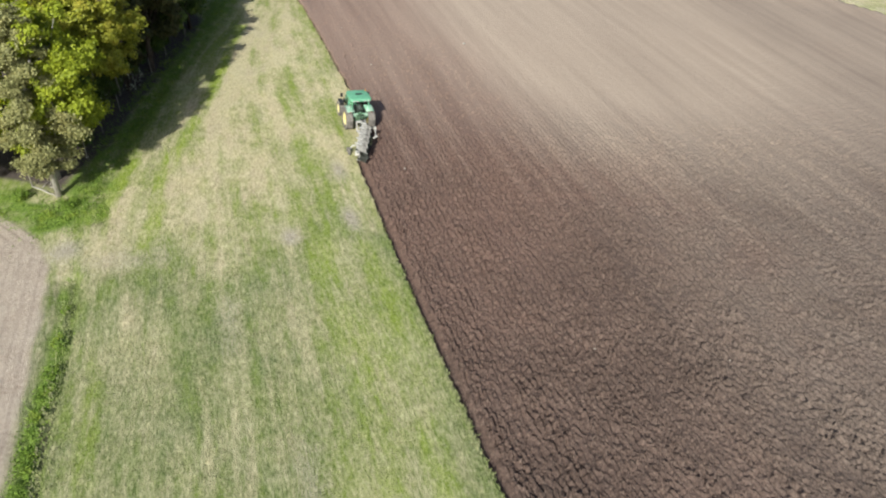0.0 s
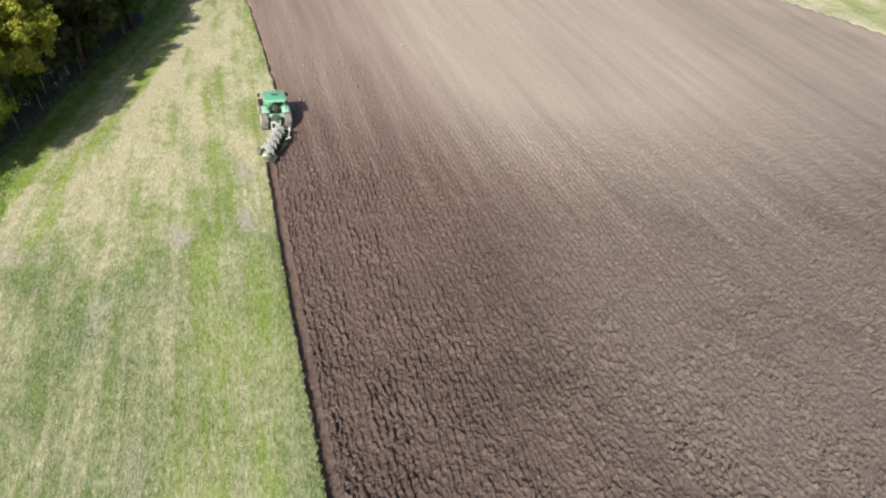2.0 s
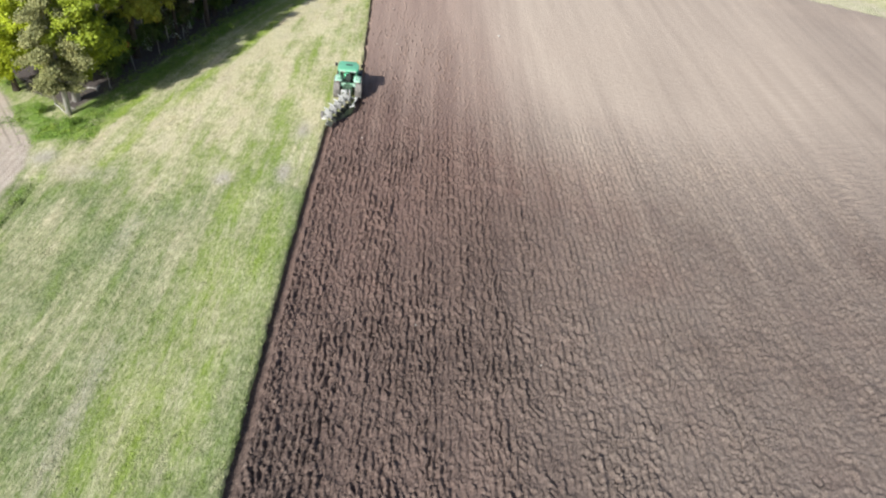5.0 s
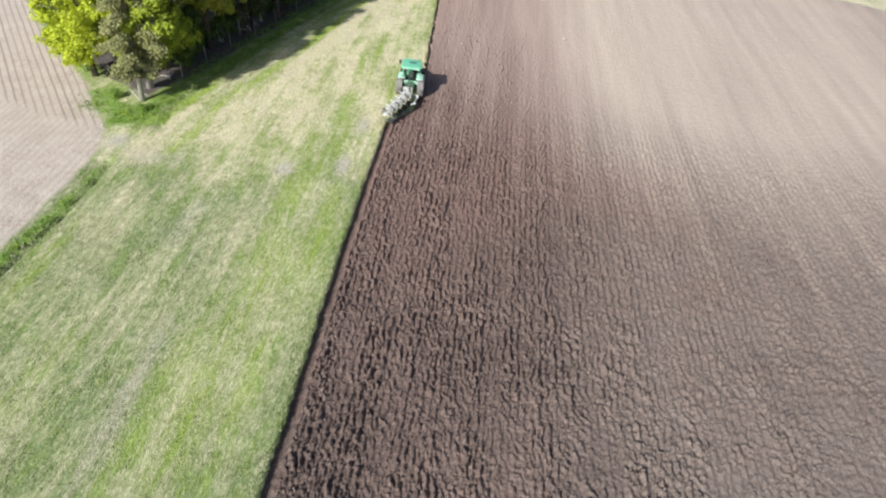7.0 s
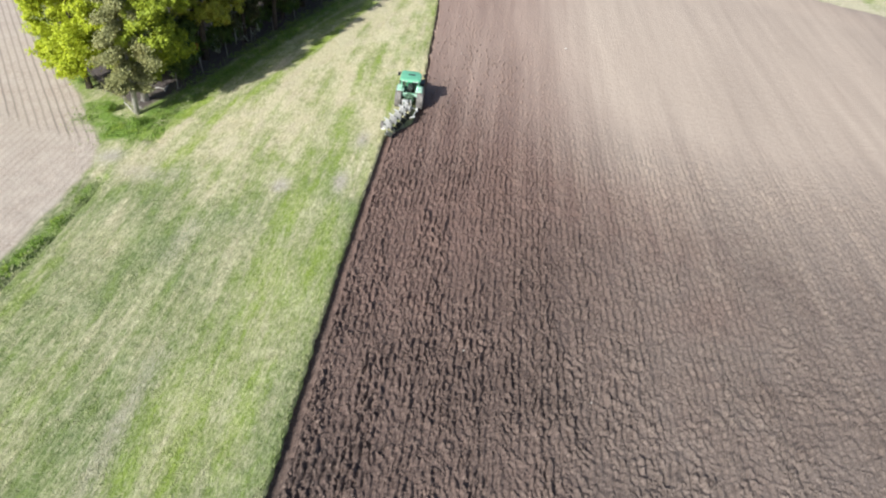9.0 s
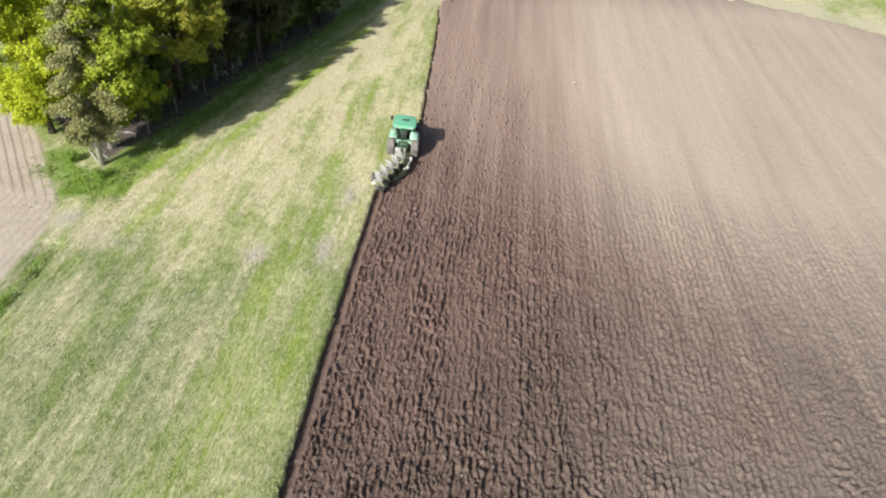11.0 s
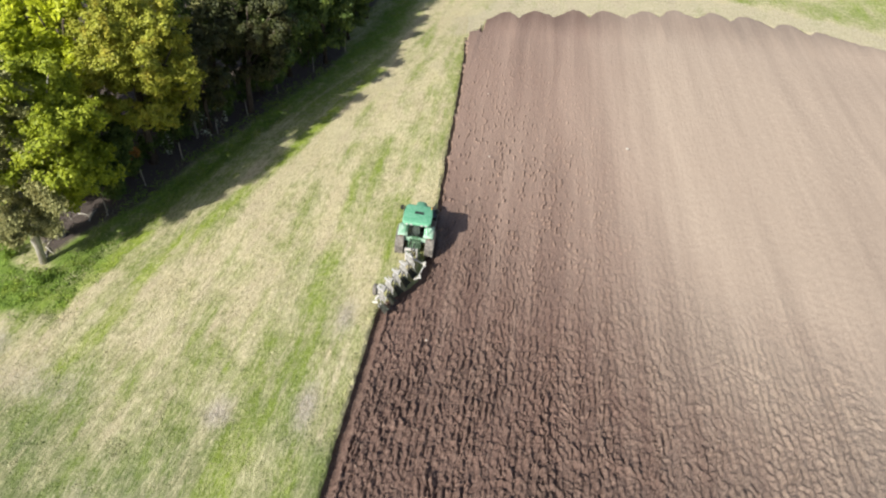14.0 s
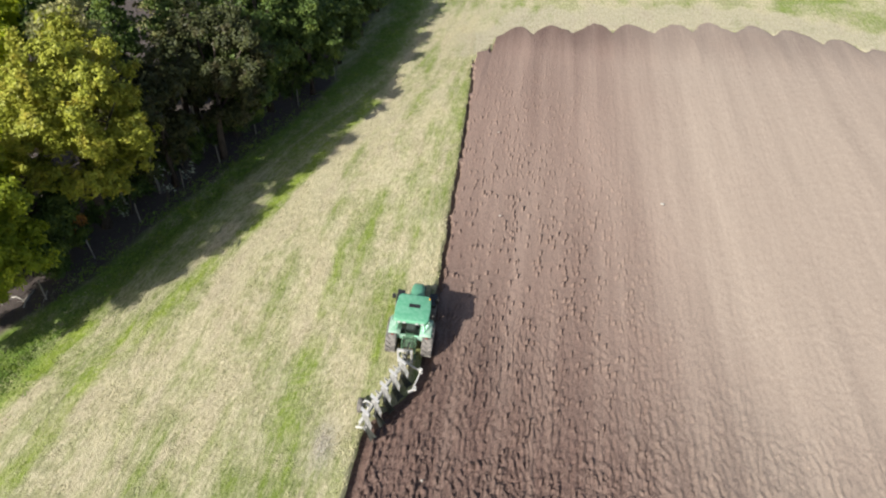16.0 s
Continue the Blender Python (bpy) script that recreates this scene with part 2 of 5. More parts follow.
RED_LENS = plain_material("red_lens", (0.16, 0.04, 0.035), (0.24, 0.07, 0.06), 0.2)
STONE = plain_material("field_stone", (0.32, 0.29, 0.25), (0.50, 0.46, 0.41), 0.85, 0, 0.3, 9, 0.4)
GLASS = bpy.data.materials.new("cab_glass")
GLASS.use_nodes = True
_p = GLASS.node_tree.nodes["Principled BSDF"]
_p.inputs["Base Color"].default_value = (0.55, 0.66, 0.62, 1)
_p.inputs["Roughness"].default_value = 0.03
_p.inputs["Transmission Weight"].default_value = 1.0
_p.inputs["IOR"].default_value = 1.45


# ---- mesh helpers ----
def smooth(lo, hi, v):
    t = np.clip((np.asarray(v, float) - lo) / (hi - lo), 0, 1)
    return t * t * (3 - 2 * t)


def lattice(ix, iy, seed):
    n = ix.astype(np.int64) * 374761393 + iy.astype(np.int64) * 668265263 + seed * 974711
    n = (n & 0xFFFFFFFF).astype(np.uint64)
    n = ((n ^ (n >> np.uint64(13))) * np.uint64(1274126177)) & np.uint64(0xFFFFFFFF)
    n = ((n ^ (n >> np.uint64(15))) * np.uint64(2246822519)) & np.uint64(0xFFFFFFFF)
    return ((n ^ (n >> np.uint64(16))) & np.uint64(0xFFFFFF)).astype(float) / 16777216.0


def value_noise(x, y, seed=0):
    ix, iy = np.floor(x), np.floor(y)
    fx, fy = x - ix, y - iy
    fx, fy = fx * fx * (3 - 2 * fx), fy * fy * (3 - 2 * fy)
    a, b = lattice(ix, iy, seed), lattice(ix + 1, iy, seed)
    c, d = lattice(ix, iy + 1, seed), lattice(ix + 1, iy + 1, seed)
    return (a * (1 - fx) + b * fx) * (1 - fy) + (c * (1 - fx) + d * fx) * fy


def slope_noise(x, y, seed=0):
    """Gradient noise, about -0.7 to 0.7."""
    ix, iy = np.floor(x), np.floor(y)
    fx, fy = x - ix, y - iy
    ux, uy = fx**3 * (fx * (fx * 6 - 15) + 10), fy**3 * (fy * (fy * 6 - 15) + 10)
    total = 0.0
    for dx in (0, 1):
        for dy in (0, 1):
            a = lattice(ix + dx, iy + dy, seed) * 2 * math.pi
            dot = np.cos(a) * (fx - dx) + np.sin(a) * (fy - dy)
            total = total + dot * (ux if dx else 1 - ux) * (uy if dy else 1 - uy)
    return total


def layered(x, y, seed=0, octaves=3):
    total, amp, norm = 0.0, 1.0, 0.0
    for k in range(octaves):
        total = total + amp * value_noise(x * 2**k, y * 2**k, seed + k)
        norm += amp
        amp *= 0.5
    return total / norm


def crackle(x, y, seed=0):
    """Distance to the nearest cell point, to the border with the next, a number for each cell and the place in it."""
    ix, iy = np.floor(x), np.floor(y)
    f1 = np.full(x.shape, 9.0)
    f2 = np.full(x.shape, 9.0)
    who, ox, oy = np.zeros(x.shape), np.zeros(x.shape), np.zeros(x.shape)
    for dx in (-1, 0, 1):
        for dy in (-1, 0, 1):
            cx, cy = ix + dx, iy + dy
            px, py = cx + 0.15 + 0.7 * lattice(cx, cy, seed), cy + 0.15 + 0.7 * lattice(cx, cy, seed + 7)
            d = np.hypot(x - px, y - py)
            near = d < f1
            f2 = np.where(near, f1, np.minimum(f2, d))
            who = np.where(near, lattice(cx, cy, seed + 13), who)
            ox, oy = np.where(near, x - px, ox), np.where(near, y - py, oy)
            f1 = np.where(near, d, f1)
    return f1, f2 - f1, who, ox, oy


def sheet_mesh(name, X, Y, Z, keep=None, **attributes):
    """A grid of places as one mesh; keep marks the quads that stay."""
    rows, cols = X.shape
    idx = np.arange(rows * cols).reshape(rows, cols)
    quads = np.stack([idx[:-1, :-1], idx[:-1, 1:], idx[1:, 1:], idx[1:, :-1]], -1).reshape(-1, 4)
    if keep is not None:
        quads = quads[keep.reshape(-1)]
    verts = np.stack([X, Y, Z], -1).reshape(-1, 3)
    values = {k: np.asarray(v, float).reshape(-1) for k, v in attributes.items()}
    used = np.zeros(len(verts), bool)
    used[quads.reshape(-1)] = True
    where = np.cumsum(used) - 1
    return face_mesh(name, verts[used], where[quads], True, **{k: v[used] for k, v in values.items()})


def face_mesh(name, verts, faces, is_smooth=False, **attributes):
    """A mesh from arrays of places and of faces that all have as many corners."""
    me = bpy.data.meshes.new(name)
    count, corners = faces.shape
    me.vertices.add(len(verts))
    me.vertices.foreach_set("co", np.ascontiguousarray(verts, np.float32).reshape(-1))
    me.loops.add(count * corners)
    me.loops.foreach_set("vertex_index", np.ascontiguousarray(faces, np.int32).reshape(-1))
    me.polygons.add(count)
    me.polygons.foreach_set("loop_start", np.arange(0, count * corners, corners, dtype=np.int32))
    me.polygons.foreach_set("use_smooth", np.full(count, is_smooth))
    for key, v in attributes.items():
        me.attributes.new(key, "FLOAT", "POINT").data.foreach_set("value", np.ascontiguousarray(v, np.float32))
    me.update(calc_edges=True)
    me.validate()
    return me


def part(name, bm, material, parent=None, label="", is_smooth=False):
    """Links a bmesh as one mesh object under a thing or under a part."""
    me = bpy.data.meshes.new(name)
    bmesh.ops.recalc_face_normals(bm, faces=bm.faces)
    for f in bm.faces:
        f.smooth = is_smooth
    bm.to_mesh(me)
    bm.free()
    me.materials.append(material)
    ob = new(name, me)
    ob.parent = parent
    return tagged(ob, label)


def place_part(name, me, material, parent=None, label=""):
    me.materials.clear()
    me.materials.append(material)
    ob = new(name, me)
    ob.parent = parent
    return tagged(ob, label)


def box(size, at=(0, 0, 0), turn=(0, 0, 0), bevel=0.0, bm=None, taper=None):
    """A box about its middle, bevelled; taper: how much narrower (x, y) its top is."""
    own = bmesh.new()
    bmesh.ops.create_cube(own, size=1.0)
    for v in own.verts:
        if taper and v.co.z > 0:
            v.co.x *= taper[0]
            v.co.y *= taper[1]
        v.co = Vector((v.co.x * size[0], v.co.y * size[1], v.co.z * size[2]))
    if bevel:
        bmesh.ops.bevel(own, geom=list(own.edges), offset=bevel, segments=2, affect="EDGES", profile=0.6)
    own.transform(pose(*at, *turn))
    return joined(own, bm)


def joined(own, bm):
    if bm is None:
        return own
    me = bpy.data.meshes.new("scratch")
    own.to_mesh(me)
    own.free()
    bm.from_mesh(me)
    bpy.data.meshes.remove(me)
    return bm


def rod(a, b, r, r_end=None, sides=10, bm=None, caps=True):
    """A round bar from a to b."""
    own = bmesh.new()
    a, b = Vector(a), Vector(b)
    bmesh.ops.create_cone(own, cap_ends=caps, segments=sides, radius1=r, radius2=r if r_end is None else r_end, depth=(b - a).length)
    own.transform(Matrix.Translation((a + b) / 2) @ (b - a).to_track_quat("Z", "Y").to_matrix().to_4x4())
    return joined(own, bm)


def tube(points, radii, sides=8, bm=None):
    """A bent, tapered limb through the points."""
    own = bmesh.new()
    rings = []
    pts = [Vector(p) for p in points]
    for k, p in enumerate(pts):
        way = (pts[min(k + 1, len(pts) - 1)] - pts[max(k - 1, 0)]).normalized()
        q = way.to_track_quat("Z", "Y").to_matrix()
        rings.append([own.verts.new(p + q @ Vector((math.cos(a) * radii[k], math.sin(a) * radii[k], 0))) for a in np.linspace(0, 2 * math.pi, sides, endpoint=False)])
    for r0, r1 in zip(rings, rings[1:]):
        for k in range(sides):
            own.faces.new((r0[k], r0[(k + 1) % sides], r1[(k + 1) % sides], r1[k]))
    own.faces.new(rings[0][::-1])
    own.faces.new(rings[-1])
    return joined(own, bm)


def lathe(profile, sides=36, bm=None, m=None):
    """Turns a closed outline of (along x, radius) about the x axis."""
    own = bmesh.new()
    rings = [[own.verts.new((x, r * math.cos(a), r * math.sin(a))) for x, r in profile] for a in np.linspace(0, 2 * math.pi, sides, endpoint=False)]
    n = len(profile)
    for k in range(sides):
        for j in range(n):
            own.faces.new((rings[k][j], rings[k][(j + 1) % n], rings[(k + 1) % sides][(j + 1) % n], rings[(k + 1) % sides][j]))
    if m is not None:
        own.transform(m)
    return joined(own, bm)


def plate(outline, depth, m=None, bm=None, bevel=0.0):
    """A flat outline in x and y, thickened along z."""
    own = bmesh.new()
    face = own.faces.new([own.verts.new((x, y, 0)) for x, y in outline])
    out = bmesh.ops.extrude_face_region(own, geom=[face])
    for v in out["geom"]:
        if isinstance(v, bmesh.types.BMVert):
            v.co.z += depth
    if bevel:
        bmesh.ops.bevel(own, geom=list(own.edges), offset=bevel, segments=2, affect="EDGES", profile=0.6)
    if m is not None:
        own.transform(m)
    return joined(own, bm)


# ---- the lie of the land ----
def land(x, y):
    """Height of the ground: nearly level, rising gently away to the far headland."""
    return smooth(45, 95, y) + 0.06 * (layered(np.asarray(x) * 0.12, np.asarray(y) * 0.12, 3) - 0.5)


PLOUGH_TAIL = 49.3


def furrow_edge(y):
    """Where the unploughed ground ends: the newest cut behind the plough, the one before it ahead."""
    y = np.asarray(y, float)
    newest = 8.86 + 0.10 * np.sin(y * 0.11 + 0.6)
    before = np.interp(y, (40, 60, 67, 77, 85, 92), (11.0, 10.9, 10.65, 10.3, 9.95, 9.5))
    edge = newest + (before - newest) * smooth(PLOUGH_TAIL, PLOUGH_TAIL + 3.6, y)
    return edge + (0.14 + 0.20 * smooth(54, 58, y)) * (layered(y * 1.3, y * 0 + 0.5, 21) - 0.5) + 0.12 * (value_noise(y * 4.2, y * 0 + 3.5, 22) - 0.5)


def far_edge(x):
    """Where the ploughing ends at the far headland, in scallops, and down the right side."""
    y = np.interp(x, (9, 10.9, 11.3, 13, 17, 20.9, 24.7, 28.5, 32.6, 36.6, 40, 44, 48.5, 53, 57, 62, 69, 75, 77.5, 80, 83, 88, 95), (90.6, 92.2, 95.0, 97.0, 98.1, 99.0, 99.4, 100.0, 101.0, 100.9, 100.5, 99.2, 96.7, 93.7, 91, 87, 81.5, 77, 72.4, 66, 55, 30, -60))
    bite = np.abs(np.cos((np.asarray(x) - 13.0) / 3.92 * math.pi + 0.25 * np.sin(np.asarray(x) * 0.83)))
    return y + (2.1 * bite - 1.3) * smooth(11.2, 12.2, x) * (1 - smooth(44, 52, x)) + 0.8 * (layered(np.asarray(x) * 1.1, np.asarray(x) * 0 + 2.2, 31) - 0.5)


def blobs(x, y, rows):
    total = np.zeros(np.shape(x))
    for bx, by, rx, ry, w in rows:
        total = np.maximum(total, w * np.exp(-(((x - bx) / rx) ** 2 + ((y - by) / ry) ** 2)))
    return total


LUSH = [(3.6, 18, 2.4, 7, 0.75), (4.8, 28, 2.2, 7, 0.85), (7.2, 31, 1.2, 9, 0.7), (4.4, 37.5, 1.5, 4, 0.9), (4.9, 51, 1.6, 3.5, 0.45), (6.2, 63, 1.2, 6, 0.6),
        (6.4, 85, 1.0, 8, 0.6), (6.4, 19, 1.0, 6, 0.7), (-4.6, 16, 1.5, 6, 0.4), (-9.8, 27, 0.8, 5, 0.6), (45, 112, 9, 5, 1.0),
        (62, 108, 14, 12, 1.0), (82, 88, 9, 14, 1.0), (-9.8, 47.2, 0.9, 2.5, 0.8)]
STRAW = [(-2.9, 46, 2.4, 4, 0.7), (-1.4, 28, 2.0, 5, 0.45), (8.4, 68, 0.7, 9, 0.6), (-7.8, 32, 1.1, 6, 0.6), (-2.2, 38, 1.6, 3, 0.5),
         (4.4, 57, 1.2, 4, 0.5), (0.0, 54, 1.6, 5, 0.6), (1.5, 67, 1.4, 7, 0.7), (4.5, 78, 1.6, 9, 0.6), (7, 97, 4, 6, 0.8), (-9.5, 41.5, 3.0, 2.0, 0.7), (-1.0, 22, 1.6, 5, 0.3), (-8.3, 24, 0.8, 6, 0.8)]
BARE = [(6.75, 41.3, 0.75, 1.9, 1), (2.35, 40.3, 0.8, 1.2, 1), (7.2, 48.3, 0.75, 1.7, 0.9), (-8.2, 40.8, 4.4, 2.2, 0.5), (-12.3, 42.6, 1.3, 1.5, 0.9), (0.6, 17.5, 0.9, 7.5, 0.52), (-2.4, 33, 1.0, 4.0, 0.42)]


def near_line(x, y, line):
    """Distance from the points to a bent line."""
    best = np.full(np.shape(x), 1e9)
    for (ax, ay), (bx, by) in zip(line, line[1:]):
        ux, uy = bx - ax, by - ay
        t = np.clip(((x - ax) * ux + (y - ay) * uy) / (ux * ux + uy * uy), 0, 1)
        best = np.minimum(best, np.hypot(x - ax - t * ux, y - ay - t * uy))
    return best


WOOD_FENCE = [(-13.2, 50.2), (-11.8, 55.5), (-10.8, 59.3), (-9.6, 63.1), (-8.35, 67.2), (-6.95, 70.5), (-5.6, 74.6), (-3.6, 79.2), (-1.7, 84), (-0.5, 90), (0.1, 96), (0.4, 103), (0.7, 112)]
TILLED_EDGE = [(-13.4, 5), (-13.2, 26), (-12.9, 35), (-13.0, 41.5), (-14.2, 45.2), (-17.2, 48.8), (-20.0, 53), (-27, 60), (-36, 71), (-60, 98), (-120, 165)]
DITCH = [(-12.2, 4), (-12.4, 26), (-11.9, 32), (-11.9, 37), (-12.0, 39.6)]


GREEN_TRACKS = [([(-7.6, 41.5), (-6.9, 43.5), (-6.4, 46.5), (-6.1, 50), (-5.3, 53.5), (-4.0, 57.5), (-1.6, 65), (0.0, 71.4), (2.5, 80.7)], 0.85, 1.2),
                ([(-11.0, 46.3), (-9.9, 48.6), (-9.0, 51.5), (-8.2, 54)], 0.85, 1.3),
                ([(4.6, 36), (4.8, 41), (4.4, 48), (4.7, 52), (4.6, 57), (4.9, 65), (5.3, 72), (5.7, 80), (6.2, 91)], 0.9, 0.62),
                ([(-4.2, 50), (-3.9, 55), (-2.4, 62), (-0.4, 70)], 0.35, 0.6), ([(2.0, 47), (3.0, 55), (3.4, 60)], 0.55, 0.55)]
PALE_TRACKS = [([(-9.6, 43.6), (-8.7, 48), (-8.0, 51.5), (-6.8, 55), (-5.2, 58.5), (-3.4, 63.5)], 0.75, 0.75),
               ([(-3.7, 44.5), (-3.3, 50), (-2.9, 53.2), (-1.4, 60), (0.0, 64.5), (1.3, 72), (2.9, 77.5), (3.5, 83), (3.7, 90), (4.6, 97)], 1.05, 0.85),
               ([(0.6, 46), (1.0, 50), (2.1, 54), (3.4, 60.5), (4.1, 66), (6.6, 73), (7.4, 82), (7.6, 91)], 0.75, 0.55)]


def side_of(y, line, at):
    xs, ys = zip(*line)
    return np.interp(y, ys, xs) if at == "x" else np.interp(y, xs, ys)


def ground_values(x, y):
    """How lush, dry, bare, tilled, weedy and littered each place of the ground is, with some tree shade painted in."""
    wob = 1.1 * (layered(x * 0.5, y * 0.5, 41) - 0.5)
    lush = blobs(x + wob * 0.4, y + wob, LUSH)
    rut, pale = np.zeros(np.shape(x)), np.zeros(np.shape(x))
    broken = 0.70 + 0.60 * layered(x * 0.9, y * 0.45, 42)
    for line, width, weight in GREEN_TRACKS:
        rut = np.maximum(rut, weight * np.exp(-(((near_line(x, y, line) + 0.45 * wob) / width) ** 2)))
    for line, width, weight in PALE_TRACKS:
        pale = np.maximum(pale, weight * np.exp(-(((near_line(x, y, line) + 0.6 * wob) / width) ** 2)))
    rut, pale = rut * broken, pale * broken
    lush = np.maximum(np.maximum(lush, rut), 0.52 * smooth(35, 44, y))
    straw = blobs(x + wob * 0.4, y + wob, STRAW) + 0.42 * smooth(37, 50, y) - 1.12 * (1 - smooth(22, 41, y)) - 0.45 * smooth(4.5, 7.0, x) * (1 - smooth(38, 48, y)) - 1.5 * np.maximum(lush - 0.52, 0) + 0.75 * pale
    strip = y - far_edge(x)
    headland = smooth(-1.5, 0.0, strip) * (1 - smooth(4.2, 6.2, strip + 2 * wob)) * smooth(6, 9, x)
    side = smooth(48, 56, x) * headland
    straw = np.maximum(straw, 1.15 * headland - 0.25 * side)
    bare = np.maximum(blobs(x + wob * 0.5, y + wob, BARE), 0.45 * headland)
    left = side_of(y, TILLED_EDGE, "x") - x + 0.5 * wob
    tilled = smooth(-0.25, 0.25, left) * smooth(0, 3, 140 - y)
    ditch = near_line(x, y, DITCH)
    weeds = 1 - smooth(0.30, 0.75, ditch + 0.9 * wob + 0.5 * smooth(30, 39, y))
    corner = near_line(x, y, [(-17.5, 50.5), (-14.0, 47.2), (-11.6, 47.4), (-11.0, 50.5)])
    ragged = smooth(0.30, 0.62, layered(x * 1.3, y * 1.3, 57))
    weeds = np.maximum(weeds, (1 - smooth(1.0, 1.9, corner + 1.2 * wob)) * (0.45 + 0.55 * ragged))
    fence_x = side_of(y, WOOD_FENCE, "x")
    verge = np.where(y > 50, x - fence_x, 99)
    # less straw near the fence puts the trees' shade into the grass colour
    verge_shade = 1 - smooth(4.0, 7.5, verge + wob)
    straw = straw - 0.45 * verge_shade
    weeds = np.maximum(weeds, (0.50 + 0.48 * ragged) * (1 - smooth(0.9, 2.4, np.abs(verge - 1.5) + 1.6 * wob)))
    weeds = weeds * (1 - tilled)
    # runs up to 1.5 m past the fence, as painted shade on the verge
    inside = np.minimum(fence_x - x + 1.5 * smooth(52, 58, y) * (1 - smooth(78, 86, y)), x - side_of(y, TILLED_EDGE, "x") - 2.6 - 2.2 * (1 - smooth(51, 55, y))) - 1.6 * smooth(83, 89, y)
    litter_shade = smooth(-0.1, 0.6, np.where(y > 49.5, inside, -1) + 0.5 * wob)
    bend = np.interp(y, (48, 56, 62, 68, 76, 90, 104), (0, 0.8, 2.4, 4.2, 6.8, 12.0, 17))
    lane = x - bend * (1 - smooth(-2, 8, x - fence_x - 4))
    lane = lane + 0.5 * slope_noise(x * 0.3, y * 0.1, 43)
    streak = 0.5 + 0.8 * (0.45 * slope_noise(lane * 1.1, y * 0.045, 44) + 0.5 * slope_noise(lane * 2.6, y * 0.06, 45) + 0.45 * slope_noise(lane * 5.2, y * 0.10, 49) + 0.30 * slope_noise(lane * 0.5, y * 0.05, 46))
    patch = 0.5 + 0.8 * (0.8 * slope_noise(lane * 0.3, y * 0.14, 47) + 0.6 * slope_noise(lane * 0.75, y * 0.33, 48) + 0.4 * slope_noise(x * 1.7, y * 1.1, 50))
    streak = 0.5 + (streak - 0.5) * (0.60 + 0.15 * smooth(26, 46, y))
    patch = 0.5 + (patch - 0.5) * (0.45 + 0.55 * smooth(30, 46, y))
    return dict(lane=lane, streak=streak, patch=patch, lush=lush, straw=straw, bare=bare, tilled=tilled, drilled=smooth(44.0, 46.0, y + 0.35 * (x + 16) + wob), weeds=weeds * (1 - litter_shade), litter_shade=litter_shade)


# ---- ground ----
def build_ground():
    def steps(*runs):
        return np.concatenate([np.arange(a, b, d) for a, b, d in runs])

    xs = np.concatenate([-np.geomspace(2500, 62, 22), steps((-60, -36, 0.7), (-36, 0.0, 0.28)), [0.0, 0.035], steps((0.4, 6, 0.4), (6, 100, 1.1)), np.geomspace(102, 2500, 20)])
    ys = np.concatenate([-np.geomspace(2500, 12, 20), steps((-10, 4, 0.6), (4, 112, 0.25), (112, 180, 1.6)), np.geomspace(182, 2500, 20)])
    S, Y = np.meshgrid(xs, ys)
    edge = furrow_edge(np.clip(Y, 0, 96))
    near = 1 - smooth(40, 100, np.abs(S))
    X = S + 8.86 + (edge - 8.86) * near
    inner = (S > 0.03) & (Y < far_edge(X) - 1.6) & (Y > -8)
    Z = land(X, Y)
    Z = Z + 0.05 * (layered(X * 1.1, Y * 0.8, 51) - 0.5) * (1 - smooth(40, 90, np.abs(S)))
    tuft = layered(X * 2.3, Y * 1.5, 52, 2) - 0.5
    Z = Z + 0.07 * tuft * (S < 0) * (S > -25) * smooth(-2, 6, Y) * (Y < 112)
    ditch = near_line(X, Y, DITCH)
    Z = Z - 0.25 * np.exp(-((ditch / 0.6) ** 2)) - 0.45 * np.exp(-((near_line(X, Y, [(px + 0.62, py) for px, py in DITCH]) / 0.28) ** 2))
    bank = near_line(X, Y, [(-9.8, 45.8), (-10.6, 50.5), (-9.0, 56), (-7.9, 60), (-6.6, 64.5), (-4, 72)])
    Z = Z - 0.22 * np.exp(-((bank / 0.45) ** 2))
    values = ground_values(X, Y)
    Z = np.where(inner, Z - 0.7, Z)
    me = sheet_mesh("ground", X, Y, Z, **values)
    ob = place_part("ground", me, GRASS)
    tagged(ob, "mown meadow of green grass and dry straw with a tilled field beside it", "ground", kind="structure")


def settled_at(X, Y):
    """How far the older, weathered ploughing has crumbled flat."""
    return smooth(36, 62, Y + 0.25 * (X - 20))


